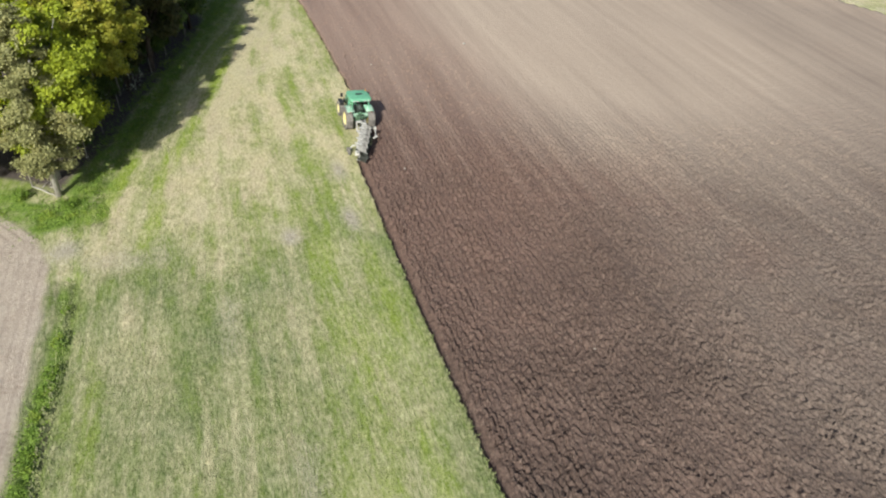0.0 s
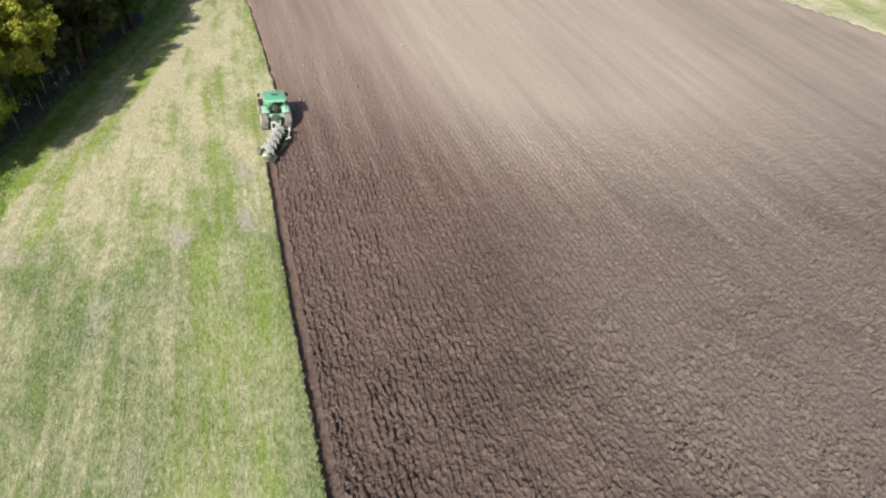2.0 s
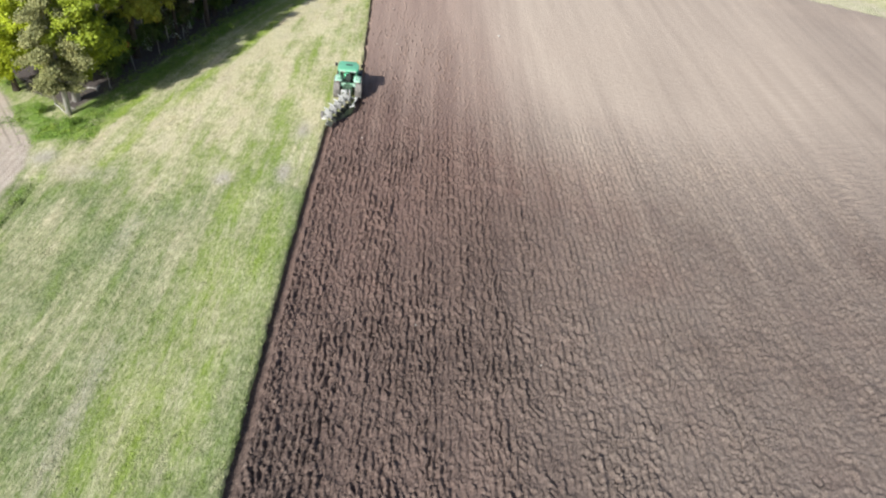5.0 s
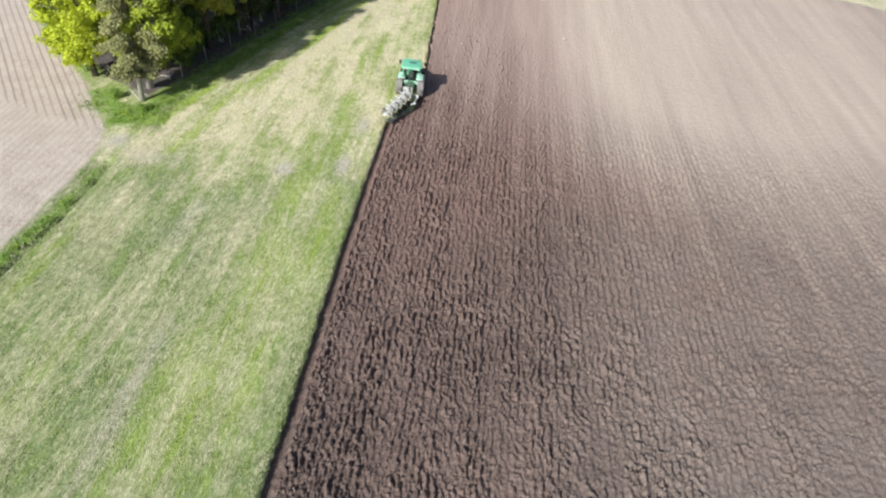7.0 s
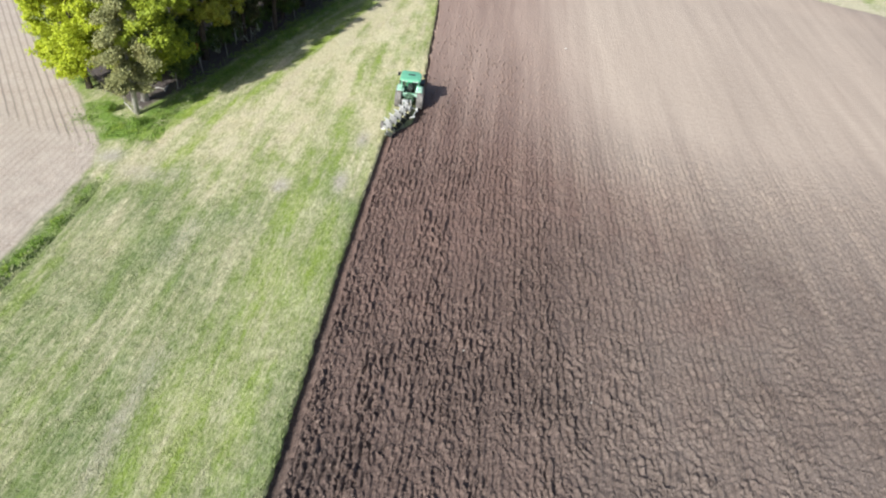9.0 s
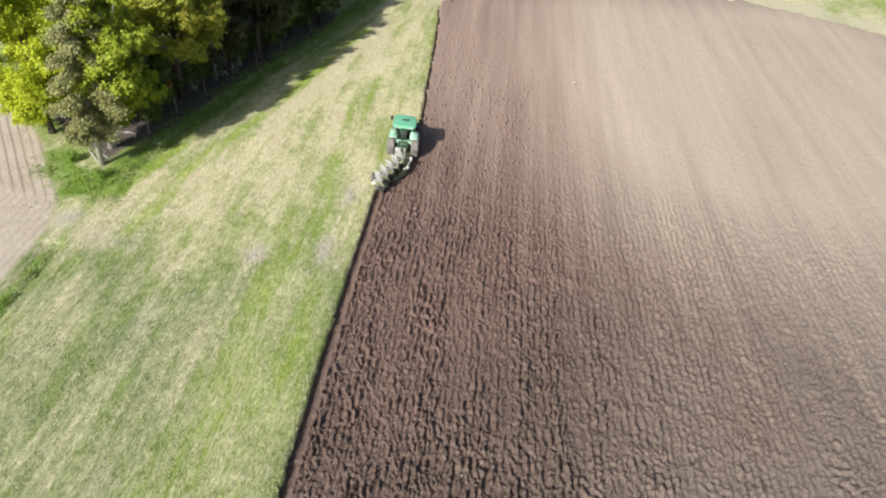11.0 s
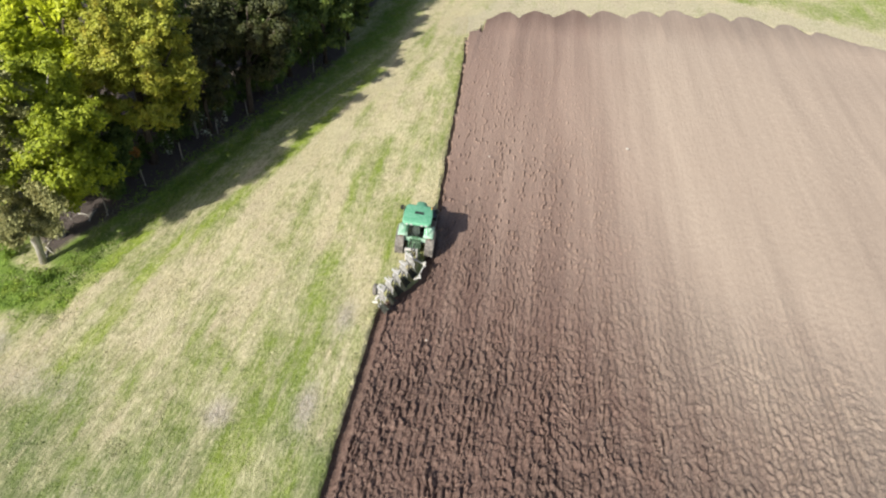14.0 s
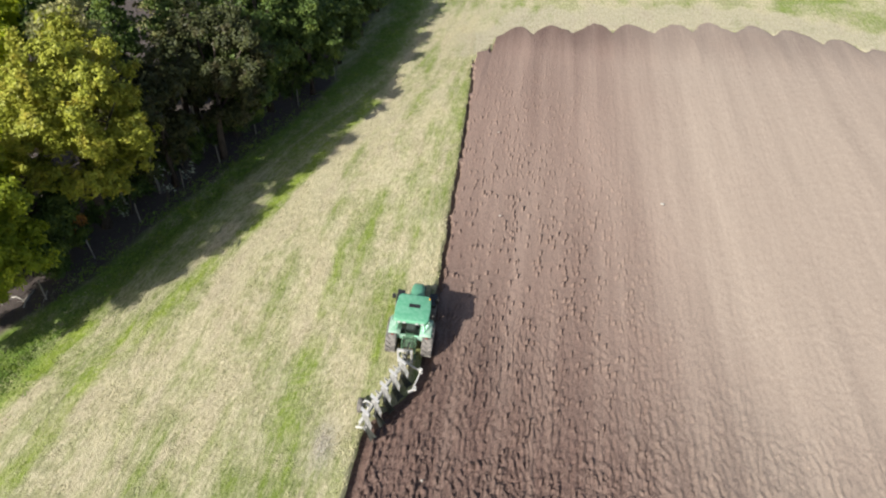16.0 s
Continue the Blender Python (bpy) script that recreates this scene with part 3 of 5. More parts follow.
def soil_height(X, Y, S):
    """Turned slices broken into leaning slivers and clods, above an open furrow along the cut."""
    wx = X + 0.13 * slope_noise(X * 0.9, Y * 0.6, 61) + 0.035 * slope_noise(X * 4.1, Y * 3.3, 60)
    wy = Y + 0.25 * slope_noise(X * 0.8, Y * 0.6, 59) + 0.10 * slope_noise(X * 3.9, Y * 3.0, 58)
    band = np.floor((wx - 8.86 + 0.3 * slope_noise(X * 0.7, Y * 0.9, 57)) / 1.55)
    pick = lattice(band, band * 0, 54)
    right = smooth(12, 24, 8.86 + 1.55 * band + 1.2)
    turn = right * np.where(band % 2 > 0.5, 0.30 + 0.36 * pick, -0.18 + 0.30 * pick)

    def lie(seed, lump, spread):
        """Coordinates across and along the slices; each lump of them is turned its own way."""
        _, _, whose, _, _ = crackle(wx / lump, wy / (lump * 1.6), seed)
        a = turn + (whose - 0.5) * spread
        c, s = np.cos(a), np.sin(a)
        return wx * c + wy * s + 3.0 * whose, wx * s - wy * c

    def flakes(p, q, width, length, seed, share):
        """Overlapping slabs that rise slowly and break off steeply, in broken runs along q."""
        phase = p / width + 1.0 * slope_noise(p / width * 0.35, q / length * 0.6, seed) + 0.4 * slope_noise(p / width, q / length * 1.6, seed + 1)
        cell = np.floor(phase)
        f = phase - cell
        size = value_noise(cell * 17.0, q / length + 40 * lattice(cell, cell * 0, seed + 2), seed + 3)
        edge = np.where(f < 0.84, (f / 0.84) ** 1.5, (1 - f) / 0.16)
        return smooth(1 - share, 1.25 - share, size) * edge

    p, q = lie(306, 1.1, 0.6)
    big = flakes(p, q, 0.30, 0.42, 201, 0.66)
    _, border, who, ox, oy = crackle(p / 0.26, q / 0.62, 301)
    lump = (0.3 + ((who * 7.31) % 1.0)) * ox + 0.4 * (who - 0.5) + ((who * 23.7) % 1.0 - 0.5) * 0.6 * oy
    crack = (1 - smooth(0.02, 0.14, border)) * smooth(0.5, 0.7, (who * 23.7) % 1.0) * (1 - 0.6 * smooth(18, 34, X))
    p, q = lie(326, 0.6, 0.9)
    mid = flakes(p, q, 0.155, 0.24, 221, 0.70)
    crumbs = slope_noise(X / 0.10, Y / 0.13, 65)
    frac = (wx - 8.86) / 0.41
    frac = frac - np.floor(frac)
    slope = np.where(frac < 0.70, frac / 0.70, (1 - frac) / 0.30)
    patchy = smooth(-0.45, 0.45, slope_noise(X * 0.75, Y * 0.10, 67) + 0.5 * slope_noise(X * 1.1, Y * 0.5, 68))
    settled = settled_at(X, Y)
    rough = (0.62 + 0.70 * patchy) * (1 - 0.28 * smooth(19, 36, X)) * (1 - 0.90 * settled)
    h = 0.09 + 0.15 * slope * (0.35 + 0.65 * patchy) * (1 - 0.94 * settled)
    h = h - 0.06 * rough + rough * (0.19 * big + 0.11 * lump - 0.10 * crack + 0.105 * mid + 0.03 * crumbs)
    _, _, who, ox, oy = crackle(wx / 0.41, wy / 0.55, 341)
    lip = np.where(ox < 0.10, np.clip((ox + 0.30) / 0.40, 0, 1) ** 2, np.clip((0.17 - ox) / 0.07, 0, 1)) - 0.5 * smooth(0.16, 0.20, ox) * (1 - smooth(0.30, 0.40, ox))
    lip = lip * np.clip(1.25 - np.abs(oy) / 0.26, 0, 1) * smooth(0.60, 0.66, who + 0.30 * slope_noise(X * 0.5, Y * 0.07, 342) - 0.04 * smooth(62, 80, Y))
    h = h + 0.27 * (0.6 + 0.8 * ((who * 9.7) % 1.0)) * lip * smooth(34, 46, Y) * (1 - 0.35 * smooth(62, 80, Y)) * (1 - smooth(84, 94, Y)) * (1 - smooth(19, 29, X + 0.08 * (Y - 60)))
    old = smooth(53, 57, Y)
    wall = S + 0.16 * (value_noise(X * 3, Y * 2.1, 68) - 0.5)
    near_cut = smooth(0.46, 0.80, wall) * (1 - old) + smooth(0.27, 0.42, wall) * old
    deep = 0.44 + old * (0.16 - 0.42 * smooth(0.74, 0.80, value_noise(Y * 1.4, Y * 0 + 0.5, 75)))
    return -deep + 0.03 * layered(X * 4, Y * 4, 70) + near_cut * (deep - 0.28 + h)


def soil_values(X, Y, S):
    """How dry, how red, how grey and how broken the soil is at each place."""
    dry = 1.08 * smooth(24, 76, Y + 0.38 * (X - 22)) * (0.60 + 0.40 * smooth(17.5, 31, X + 1.2 * slope_noise(X * 0.2, Y * 0.08, 74))) * (1 - 0.3 * smooth(48, 64, X)) + blobs(X, Y, [(40, 62, 12, 20, 0.35)])
    dry = np.minimum(dry, 1.05) * (1 - 0.10 * smooth(28, 44, X)) - 0.20 - 0.15 * (1 - smooth(0, 5, S)) - 0.35 * smooth(90, 98, Y)
    red = 0.85 * (1 - smooth(6, 34, S)) * (0.35 + 0.65 * smooth(20, 40, Y))
    grey = 0.25 * smooth(9, 20, X) + 0.65 * smooth(18, 30, X)
    return dict(dry=dry, red=red, grey=grey, rough=1 - 0.72 * settled_at(X, Y))


def build_field():
    s = np.concatenate([np.arange(0.0, 14, 0.056), np.arange(14, 26, 0.075), np.arange(26, 40, 0.12), np.arange(40, 62, 0.25), np.arange(62, 90, 0.6)])
    ys = np.concatenate([np.arange(-9.4, 9, 0.14), np.arange(9, 48, 0.069), np.arange(48, 62, 0.10), np.arange(62, 92, 0.145), np.arange(92, 104, 0.16)])
    S, Y = np.meshgrid(s, ys)
    X = S + 8.86 + (furrow_edge(np.clip(Y, 0, 96)) - 8.86) * (1 - smooth(2, 10, S))
    Z = land(X, Y) + soil_height(X, Y, S)
    beyond = Y - far_edge(X)
    Z = Z - 0.62 * smooth(-0.4, 0.9, beyond + 0.6 * (layered(X * 1.7, Y * 1.7, 73) - 0.5)) + 0.24 * smooth(-9.0, -0.8, beyond)
    Z = Z - 0.34 * smooth(0.20, 0.12, np.abs(X - 11.25 - 0.04 * np.sin(3 * Y))) * smooth(91.4, 91.8, Y) * (1 - smooth(94.6, 95.2, Y))
    Z[:, 0] = land(X[:, 0], Y[:, 0]) - 0.44 - 0.16 * smooth(53, 57, Y[:, 0])
    mid = beyond[:-1, :-1] < 1.1
    me = sheet_mesh("ploughed_field", X, Y, Z, mid, **soil_values(X, Y, S))
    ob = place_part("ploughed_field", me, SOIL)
    tagged(ob, "freshly ploughed brown soil in rows of broken clods", "ploughed field", kind="structure")
    return ob


def build_clods():
    """Loose clods lying on the turned slices, many and uneven."""
    rng = np.random.default_rng(77)
    n = 30000
    y = 8 + 50 * rng.random(n) ** 1.1
    x = furrow_edge(y) + 0.8 + 30 * rng.random(n) ** 1.7
    keep = layered(x * 0.8, y * 0.35, 78) + 0.25 * rng.random(n) > 0.58 + 0.5 * settled_at(x, y)
    x, y = x[keep], y[keep]
    n = len(x)
    S = x - furrow_edge(y)
    z = land(x, y) + soil_height(x, y, S)
    size = 0.035 + 0.075 * rng.random(n) ** 2.5
    corners = np.array([(1, 0, 0), (0, 1.25, 0), (-1, 0, 0), (0, -1.25, 0), (0, 0, 0.8), (0, 0, -0.7)], float)
    lump = corners[None] * size[:, None, None] * rng.uniform(0.6, 1.35, (n, 6, 3)) + rng.normal(0, 0.18, (n, 6, 3)) * size[:, None, None]
    a = rng.uniform(-0.6, 0.6, n)
    c, s = np.cos(a)[:, None], np.sin(a)[:, None]
    lump = np.stack([lump[..., 0] * c - lump[..., 1] * s, lump[..., 0] * s + lump[..., 1] * c, lump[..., 2]], -1)
    verts = (lump + np.stack([x, y, z + size * 0.2], -1)[:, None]).reshape(-1, 3)
    tri = np.array([(0, 1, 4), (1, 2, 4), (2, 3, 4), (3, 0, 4), (1, 0, 5), (2, 1, 5), (3, 2, 5), (0, 3, 5)])
    faces = (tri[None] + 6 * np.arange(n)[:, None, None]).reshape(-1, 3)
    values = {k: np.repeat(v, 6) for k, v in soil_values(x, y, S).items()}
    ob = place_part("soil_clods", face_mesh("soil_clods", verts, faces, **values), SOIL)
    tagged(ob, "loose brown clods broken off the turned furrow slices", "soil clods", kind="stuff")


def build_large_clods(field):
    """The largest clods, thrown up on the newest slices, each a piece of its own."""
    rng = np.random.default_rng(79)
    shapes = []
    for k in range(6):
        bm = bmesh.new()
        bmesh.ops.create_icosphere(bm, subdivisions=1, radius=1.0)
        for v in bm.verts:
            v.co *= 1 + 0.38 * noise.noise(v.co * 1.3 + Vector((7.0 * k, 0, 0)))
            v.co = Vector((v.co.x * 0.75, v.co.y * 1.3, v.co.z * 0.6))
        me = bpy.data.meshes.new("clod")
        bm.to_mesh(me)
        bm.free()
        for name, v in (("dry", 0.12), ("red", 0.45), ("grey", 0.2), ("rough", 1.0)):
            me.attributes.new(name, "FLOAT", "POINT").data.foreach_set("value", np.full(len(me.vertices), v, np.float32))
        me.materials.append(SOIL)
        shapes.append(me)
    for k in range(290):
        y = rng.uniform(14, 44)
        x = float(furrow_edge(y)) + 0.9 + 12 * rng.random() ** 1.4
        at = np.array([x]), np.array([y])
        z = float(land(*at)[0] + soil_height(*at, at[0] - furrow_edge(at[1]))[0])
        ob = new("clod", shapes[k % 6])
        size = rng.uniform(0.06, 0.12)
        ob.matrix_basis = pose(x, y, z + size * 0.15, rng.uniform(-15, 15), rng.uniform(-15, 15), rng.uniform(-40, 40)) @ Matrix.Diagonal((size, size, size, 1))
        ob.parent = field


def scatter_blades(name, px, py, size, lean, material, label, kind, values=None, blades=3):
    """Many small bent blades in one mesh."""
    rng = np.random.default_rng(5)
    n = len(px)
    px, py, size = (np.repeat(v, blades) for v in (px, py, size))
    a = rng.uniform(0, 2 * math.pi, n * blades)
    px, py = px + rng.normal(0, 0.05, n * blades), py + rng.normal(0, 0.05, n * blades)
    z = land(px, py) - 0.02
    h = size * rng.uniform(0.6, 1.3, n * blades)
    w = h * 0.26
    ox, oy = np.cos(a) * h * lean, np.sin(a) * h * lean
    wx, wy = -np.sin(a) * w, np.cos(a) * w
    base0 = np.stack([px - wx, py - wy, z], -1)
    base1 = np.stack([px + wx, py + wy, z], -1)
    tip = np.stack([px + ox, py + oy, z + h], -1)
    verts = np.stack([base0, base1, tip], 1).reshape(-1, 3)
    faces = np.arange(len(verts)).reshape(-1, 3)
    attributes = {k: np.repeat(np.repeat(v, blades), 3) for k, v in (values or {}).items()}
    ob = place_part(name, face_mesh(name, verts, faces, **attributes), material)
    return tagged(ob, label, "grass", kind=kind)


def build_grass():
    rng = np.random.default_rng(11)
    n = 190000
    py = 5 + 95 * rng.random(n) ** 1.2
    px = rng.uniform(-12, 11, n)
    ok = px < furrow_edge(py) - 0.05
    ok &= px > np.where(py > 50, side_of(py, WOOD_FENCE, "x"), -12.0)
    ok &= layered(px * 0.9, py * 0.6, 91) > 0.36
    px, py = px[ok], py[ok]
    v = ground_values(px, py)
    scatter_blades("meadow_grass", px, py, 0.045 + 0.055 * rng.random(len(px)), 1.0, BLADES, "short mown grass and dry stalks covering the meadow", "stuff", {k: v[k] for k in ("lane", "streak", "patch", "lush", "straw", "bare")}, 2)
    edge_y = rng.uniform(8, 95, 2600)
    edge_x = furrow_edge(edge_y) - rng.random(2600) ** 2 * 0.3 - 0.02
    v = ground_values(edge_x, edge_y)
    scatter_blades("edge_grass", edge_x, edge_y, 0.06 + 0.07 * rng.random(2600), 1.0, BLADES, "ragged grass hanging along the cut furrow edge", "stuff", {k: v[k] for k in ("lane", "streak", "patch", "lush", "straw", "bare")})


build_ground()
build_large_clods(build_field())
build_clods()
build_grass()


def leaf_cloud(centres, size, rng, up=0.35, out=None):
    """A bent diamond leaf at every centre."""
    n = len(centres)
    nrm = rng.normal(0, 1, (n, 3))
    nrm[:, 2] += up * 2
    if out is not None:
        nrm = nrm * 0.75 + out * 1.3
    nrm /= np.linalg.norm(nrm, axis=1)[:, None]
    side = np.cross(nrm, rng.normal(0, 1, (n, 3)))
    side /= np.linalg.norm(side, axis=1)[:, None]
    along = np.cross(nrm, side)
    s = (size * rng.uniform(0.6, 1.4, n))[:, None]
    tip, tail = centres + along * s, centres - along * s
    left, right = centres + side * s * 0.62 - nrm * s * 0.22, centres - side * s * 0.62 - nrm * s * 0.22
    verts = np.stack([tail, left, tip, right], 1).reshape(-1, 3)
    return verts, np.arange(4 * n).reshape(-1, 4)


def broadleaf(at, height, spread, seed, leaf, label, leaves=9000, size=0.17, low=0.25, lobes=16, bark=None, lean=(0, 0)):
    """A broad tree: tapered trunk, limbs and a crown of leaf clumps with gaps."""
    rng = np.random.default_rng(seed)
    x, y = at
    z = float(land(x, y)) - 0.05
    tree = tagged(new("tree"), label, "tree")
    tree.location = (x, y, z)
    bark = bark or BARK
    top = height * 0.72
    trunk = [(0, 0, 0), (0.1 * lean[0], 0.1 * lean[1], height * 0.2), (0.4 * lean[0] + 0.15, 0.4 * lean[1], height * 0.45), (0.8 * lean[0], 0.8 * lean[1] + 0.1, top)]
    r = height * 0.017
    part("trunk", tube(trunk, (r * 1.5, r, r * 0.7, r * 0.25), 9), bark, tree, is_smooth=True)
    middle = np.array([lean[0], lean[1], height * (low + 1) / 2])
    radius = np.array([spread, spread, height * (1 - low) / 2])
    centres, sizes = [], []
    for k in range(lobes):
        way = rng.normal(0, 1, 3)
        way /= np.linalg.norm(way)
        c = middle + way * radius * rng.uniform(0.45, 0.88)
        c[2] = max(c[2], height * low * 0.8)
        centres.append(c)
        sizes.append(spread * rng.uniform(0.26, 0.46) * (18 / max(lobes, 18)) ** 0.36)
    for c in centres[: min(7, lobes)]:
        t = rng.uniform(0.25, 0.6)
        start = Vector((0.3 * lean[0], 0.3 * lean[1], height * t))
        part("limb", tube([start, start.lerp(Vector(c), 0.5) + Vector((0, 0, 0.3)), Vector(c)], (r * 0.5, r * 0.32, r * 0.12), 6), bark, tree, is_smooth=True)
    clouds, outs = [], []
    per = leaves // lobes
    for c, s in zip(centres, sizes):
        clumps = rng.normal(0, 1, (max(7, per // 44), 3))
        clumps /= np.linalg.norm(clumps, axis=1)[:, None]
        clumps *= s * rng.uniform(0.55, 1.08, (len(clumps), 1))
        own = clumps[rng.integers(0, len(clumps), per)] + rng.normal(0, s * 0.09 + 0.085, (per, 3))
        fill = rng.normal(0, 1, (per // 3, 3))
        fill *= s * rng.uniform(0.25, 0.72, (len(fill), 1)) / np.linalg.norm(fill, axis=1)[:, None]
        own = np.concatenate([own, fill])
        clouds.append(c + own * (1, 1, 0.85))
        outs.append(own / np.linalg.norm(own, axis=1)[:, None])
    verts, faces = leaf_cloud(np.concatenate(clouds), size, rng, 0.35, np.concatenate(outs))
    place_part("crown", face_mesh("crown", verts, faces), leaf, tree)
    return tree


def conifer(at, height, spread, seed, leaf, label, leaves=9000, size=0.13, low=0.12, bark=None, lean=(0, 0)):
    """A conifer: straight trunk, drooping boughs in whorls, needle sprays along them."""
    rng = np.random.default_rng(seed)
    x, y = at
    tree = tagged(new("conifer"), label, "tree")
    tree.location = (x, y, float(land(x, y)) - 0.05)
    part("trunk", tube([(0, 0, 0), (0.4 * lean[0] + 0.05, 0.4 * lean[1], height * 0.4), (0.75 * lean[0], 0.75 * lean[1] + 0.05, height * 0.75), (lean[0], lean[1], height * 0.98)], (0.24, 0.18, 0.10, 0.02), 9), bark or BARK, tree, is_smooth=True)
    clouds = []
    boughs = 46
    for k in range(boughs):
        f = low + (0.97 - low) * (k + rng.random()) / boughs
        reach = spread * (1 - f) ** 0.62 * rng.uniform(0.65, 1.2) * (0.34 + 0.66 * min(1, (f - low) / 0.28)) + 0.25
        a = k * 2.4 + rng.uniform(-0.4, 0.4)
        start = Vector((lean[0] * f, lean[1] * f, height * f))
        tip = Vector((lean[0] * f + math.cos(a) * reach, lean[1] * f + math.sin(a) * reach, height * f - reach * rng.uniform(0.0, 0.35)))
        mid = start.lerp(tip, 0.55) + Vector((0, 0, 0.12 * reach))
        part("bough", tube([start, mid, tip], (0.05, 0.035, 0.012), 5), BARK, tree)
        n = int(leaves / boughs * (0.4 + 1.2 * reach / spread))
        t = rng.random(n) ** 0.7
        line = np.array(start)[None] * ((1 - t) ** 2)[:, None] + np.array(mid)[None] * (2 * t * (1 - t))[:, None] + np.array(tip)[None] * (t**2)[:, None]
        clouds.append(line + rng.normal(0, 1, (n, 3)) * (0.14 + 0.16 * t * reach / spread)[:, None] * (1.3, 1.3, 0.7))
    verts, faces = leaf_cloud(np.concatenate(clouds), size, rng)
    place_part("crown", face_mesh("crown", verts, faces), leaf, tree)
    return tree


# ---- the wood ----
broadleaf((-13.8, 52.8), 14.4, 4.3, 102, FRESH_LEAF, "broad tree in fresh yellow-green spring leaf with a pale leaning trunk", 46000, 0.11, 0.08, 90, PALE_BARK, (1.2, 0.5))
broadleaf((-12.7, 57.8), 7.6, 2.4, 119, DARK_LEAF, "dark green young tree in the shade between larger ones", 9000, 0.12, 0.10, 24)
broadleaf((-11.6, 62.4), 15.5, 4.7, 103, OLIVE_LEAF, "broad tree in bronze-green young leaf above the fence", 44000, 0.11, 0.22, 120, None, (1.5, -1.2))
broadleaf((-20.0, 54.6), 13.8, 5.2, 104, BRIGHT_LEAF, "broad tree in bright yellow-green leaf beside the tilled field", 54000, 0.115, 0.10, 84)
conifer((-13.35, 50.1), 14.0, 3.8, 101, NEEDLES, "grey-green conifer at the corner of the wood", 60000, 0.092, 0.16, PALE_BARK, (0.1, 1.5))
conifer((-11.2, 65.6), 15.0, 3.1, 111, NEEDLES, "thin grey conifer with bare lower trunk in the wood", 9000, 0.12, 0.25)
conifer((-11.6, 69.5), 15.0, 2.8, 112, DARK_LEAF, "dark conifer with bare lower trunk in the wood", 7000, 0.14, 0.30)
conifer((-9.6, 73.6), 14.5, 2.8, 113, DARK_LEAF, "dark conifer standing among broad trees", 7000, 0.14, 0.25)
conifer((-14.5, 67.5), 13.0, 2.9, 114, NEEDLES, "grey conifer with thin crown deep in the wood", 9000, 0.13, 0.35)
conifer((-12.4, 77.0), 13.0, 3.0, 115, NEEDLES, "grey conifer rising behind the hedge of dark trees", 9000, 0.13, 0.35)
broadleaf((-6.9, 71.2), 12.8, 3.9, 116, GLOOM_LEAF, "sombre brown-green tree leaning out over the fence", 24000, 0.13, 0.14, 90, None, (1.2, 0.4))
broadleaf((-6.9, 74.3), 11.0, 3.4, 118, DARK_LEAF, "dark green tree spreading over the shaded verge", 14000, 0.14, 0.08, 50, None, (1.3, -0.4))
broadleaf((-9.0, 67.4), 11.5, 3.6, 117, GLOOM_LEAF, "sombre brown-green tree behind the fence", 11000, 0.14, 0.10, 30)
# the last three are infill, added to close gaps in the wood's cast shadow
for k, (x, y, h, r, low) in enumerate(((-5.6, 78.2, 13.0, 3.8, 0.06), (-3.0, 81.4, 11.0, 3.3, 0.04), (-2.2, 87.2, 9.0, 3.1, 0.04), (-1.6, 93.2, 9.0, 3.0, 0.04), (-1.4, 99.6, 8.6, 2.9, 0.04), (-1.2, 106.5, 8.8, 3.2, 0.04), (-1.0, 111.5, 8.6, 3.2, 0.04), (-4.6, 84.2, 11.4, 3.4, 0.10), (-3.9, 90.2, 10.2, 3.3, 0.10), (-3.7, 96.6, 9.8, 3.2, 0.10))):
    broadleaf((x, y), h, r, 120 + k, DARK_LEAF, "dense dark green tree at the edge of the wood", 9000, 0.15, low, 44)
LIGHT_ONES = (0, 1, 2, 12, 13)
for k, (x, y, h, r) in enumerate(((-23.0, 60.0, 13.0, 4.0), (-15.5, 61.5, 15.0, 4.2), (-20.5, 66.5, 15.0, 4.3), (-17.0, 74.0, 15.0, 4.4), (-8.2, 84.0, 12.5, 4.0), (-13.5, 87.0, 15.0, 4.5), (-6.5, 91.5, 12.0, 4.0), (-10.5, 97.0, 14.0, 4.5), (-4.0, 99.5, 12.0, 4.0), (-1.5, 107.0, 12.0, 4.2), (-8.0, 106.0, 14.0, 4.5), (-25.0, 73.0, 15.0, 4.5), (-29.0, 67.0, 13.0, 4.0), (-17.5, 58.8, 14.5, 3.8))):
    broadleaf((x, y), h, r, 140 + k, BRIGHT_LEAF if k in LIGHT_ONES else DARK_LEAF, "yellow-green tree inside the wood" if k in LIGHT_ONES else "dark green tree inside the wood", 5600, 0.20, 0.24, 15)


def shrub(at, height, spread, seed, leaf, label, leaves=900, size=0.10):
    """A low bush: a few stems and a loose heap of leaves."""
    rng = np.random.default_rng(seed)
    bush = tagged(new("shrub"), label, "shrub")
    bush.location = (*at, float(land(*at)) - 0.03)
    for k in range(5):
        a = k * 1.3 + rng.random()
        part("stem", tube([(0, 0, 0), (math.cos(a) * spread * 0.3, math.sin(a) * spread * 0.3, height * 0.5), (math.cos(a) * spread * 0.6, math.sin(a) * spread * 0.6, height * 0.85)], (0.025, 0.018, 0.008), 5), BARK, bush)
    c = rng.normal(0, 1, (14, 3))
    c /= np.linalg.norm(c, axis=1)[:, None]
    c = c * (spread * 0.7, spread * 0.7, height * 0.32) + (0, 0, height * 0.55)
    places = c[rng.integers(0, 14, leaves)] + rng.normal(0, 0.15 * spread + 0.03, (leaves, 3))
    places[:, 2] = np.abs(places[:, 2])
    verts, faces = leaf_cloud(places, size, rng)
    place_part("foliage", face_mesh("foliage", verts, faces), leaf, bush)
    return bush


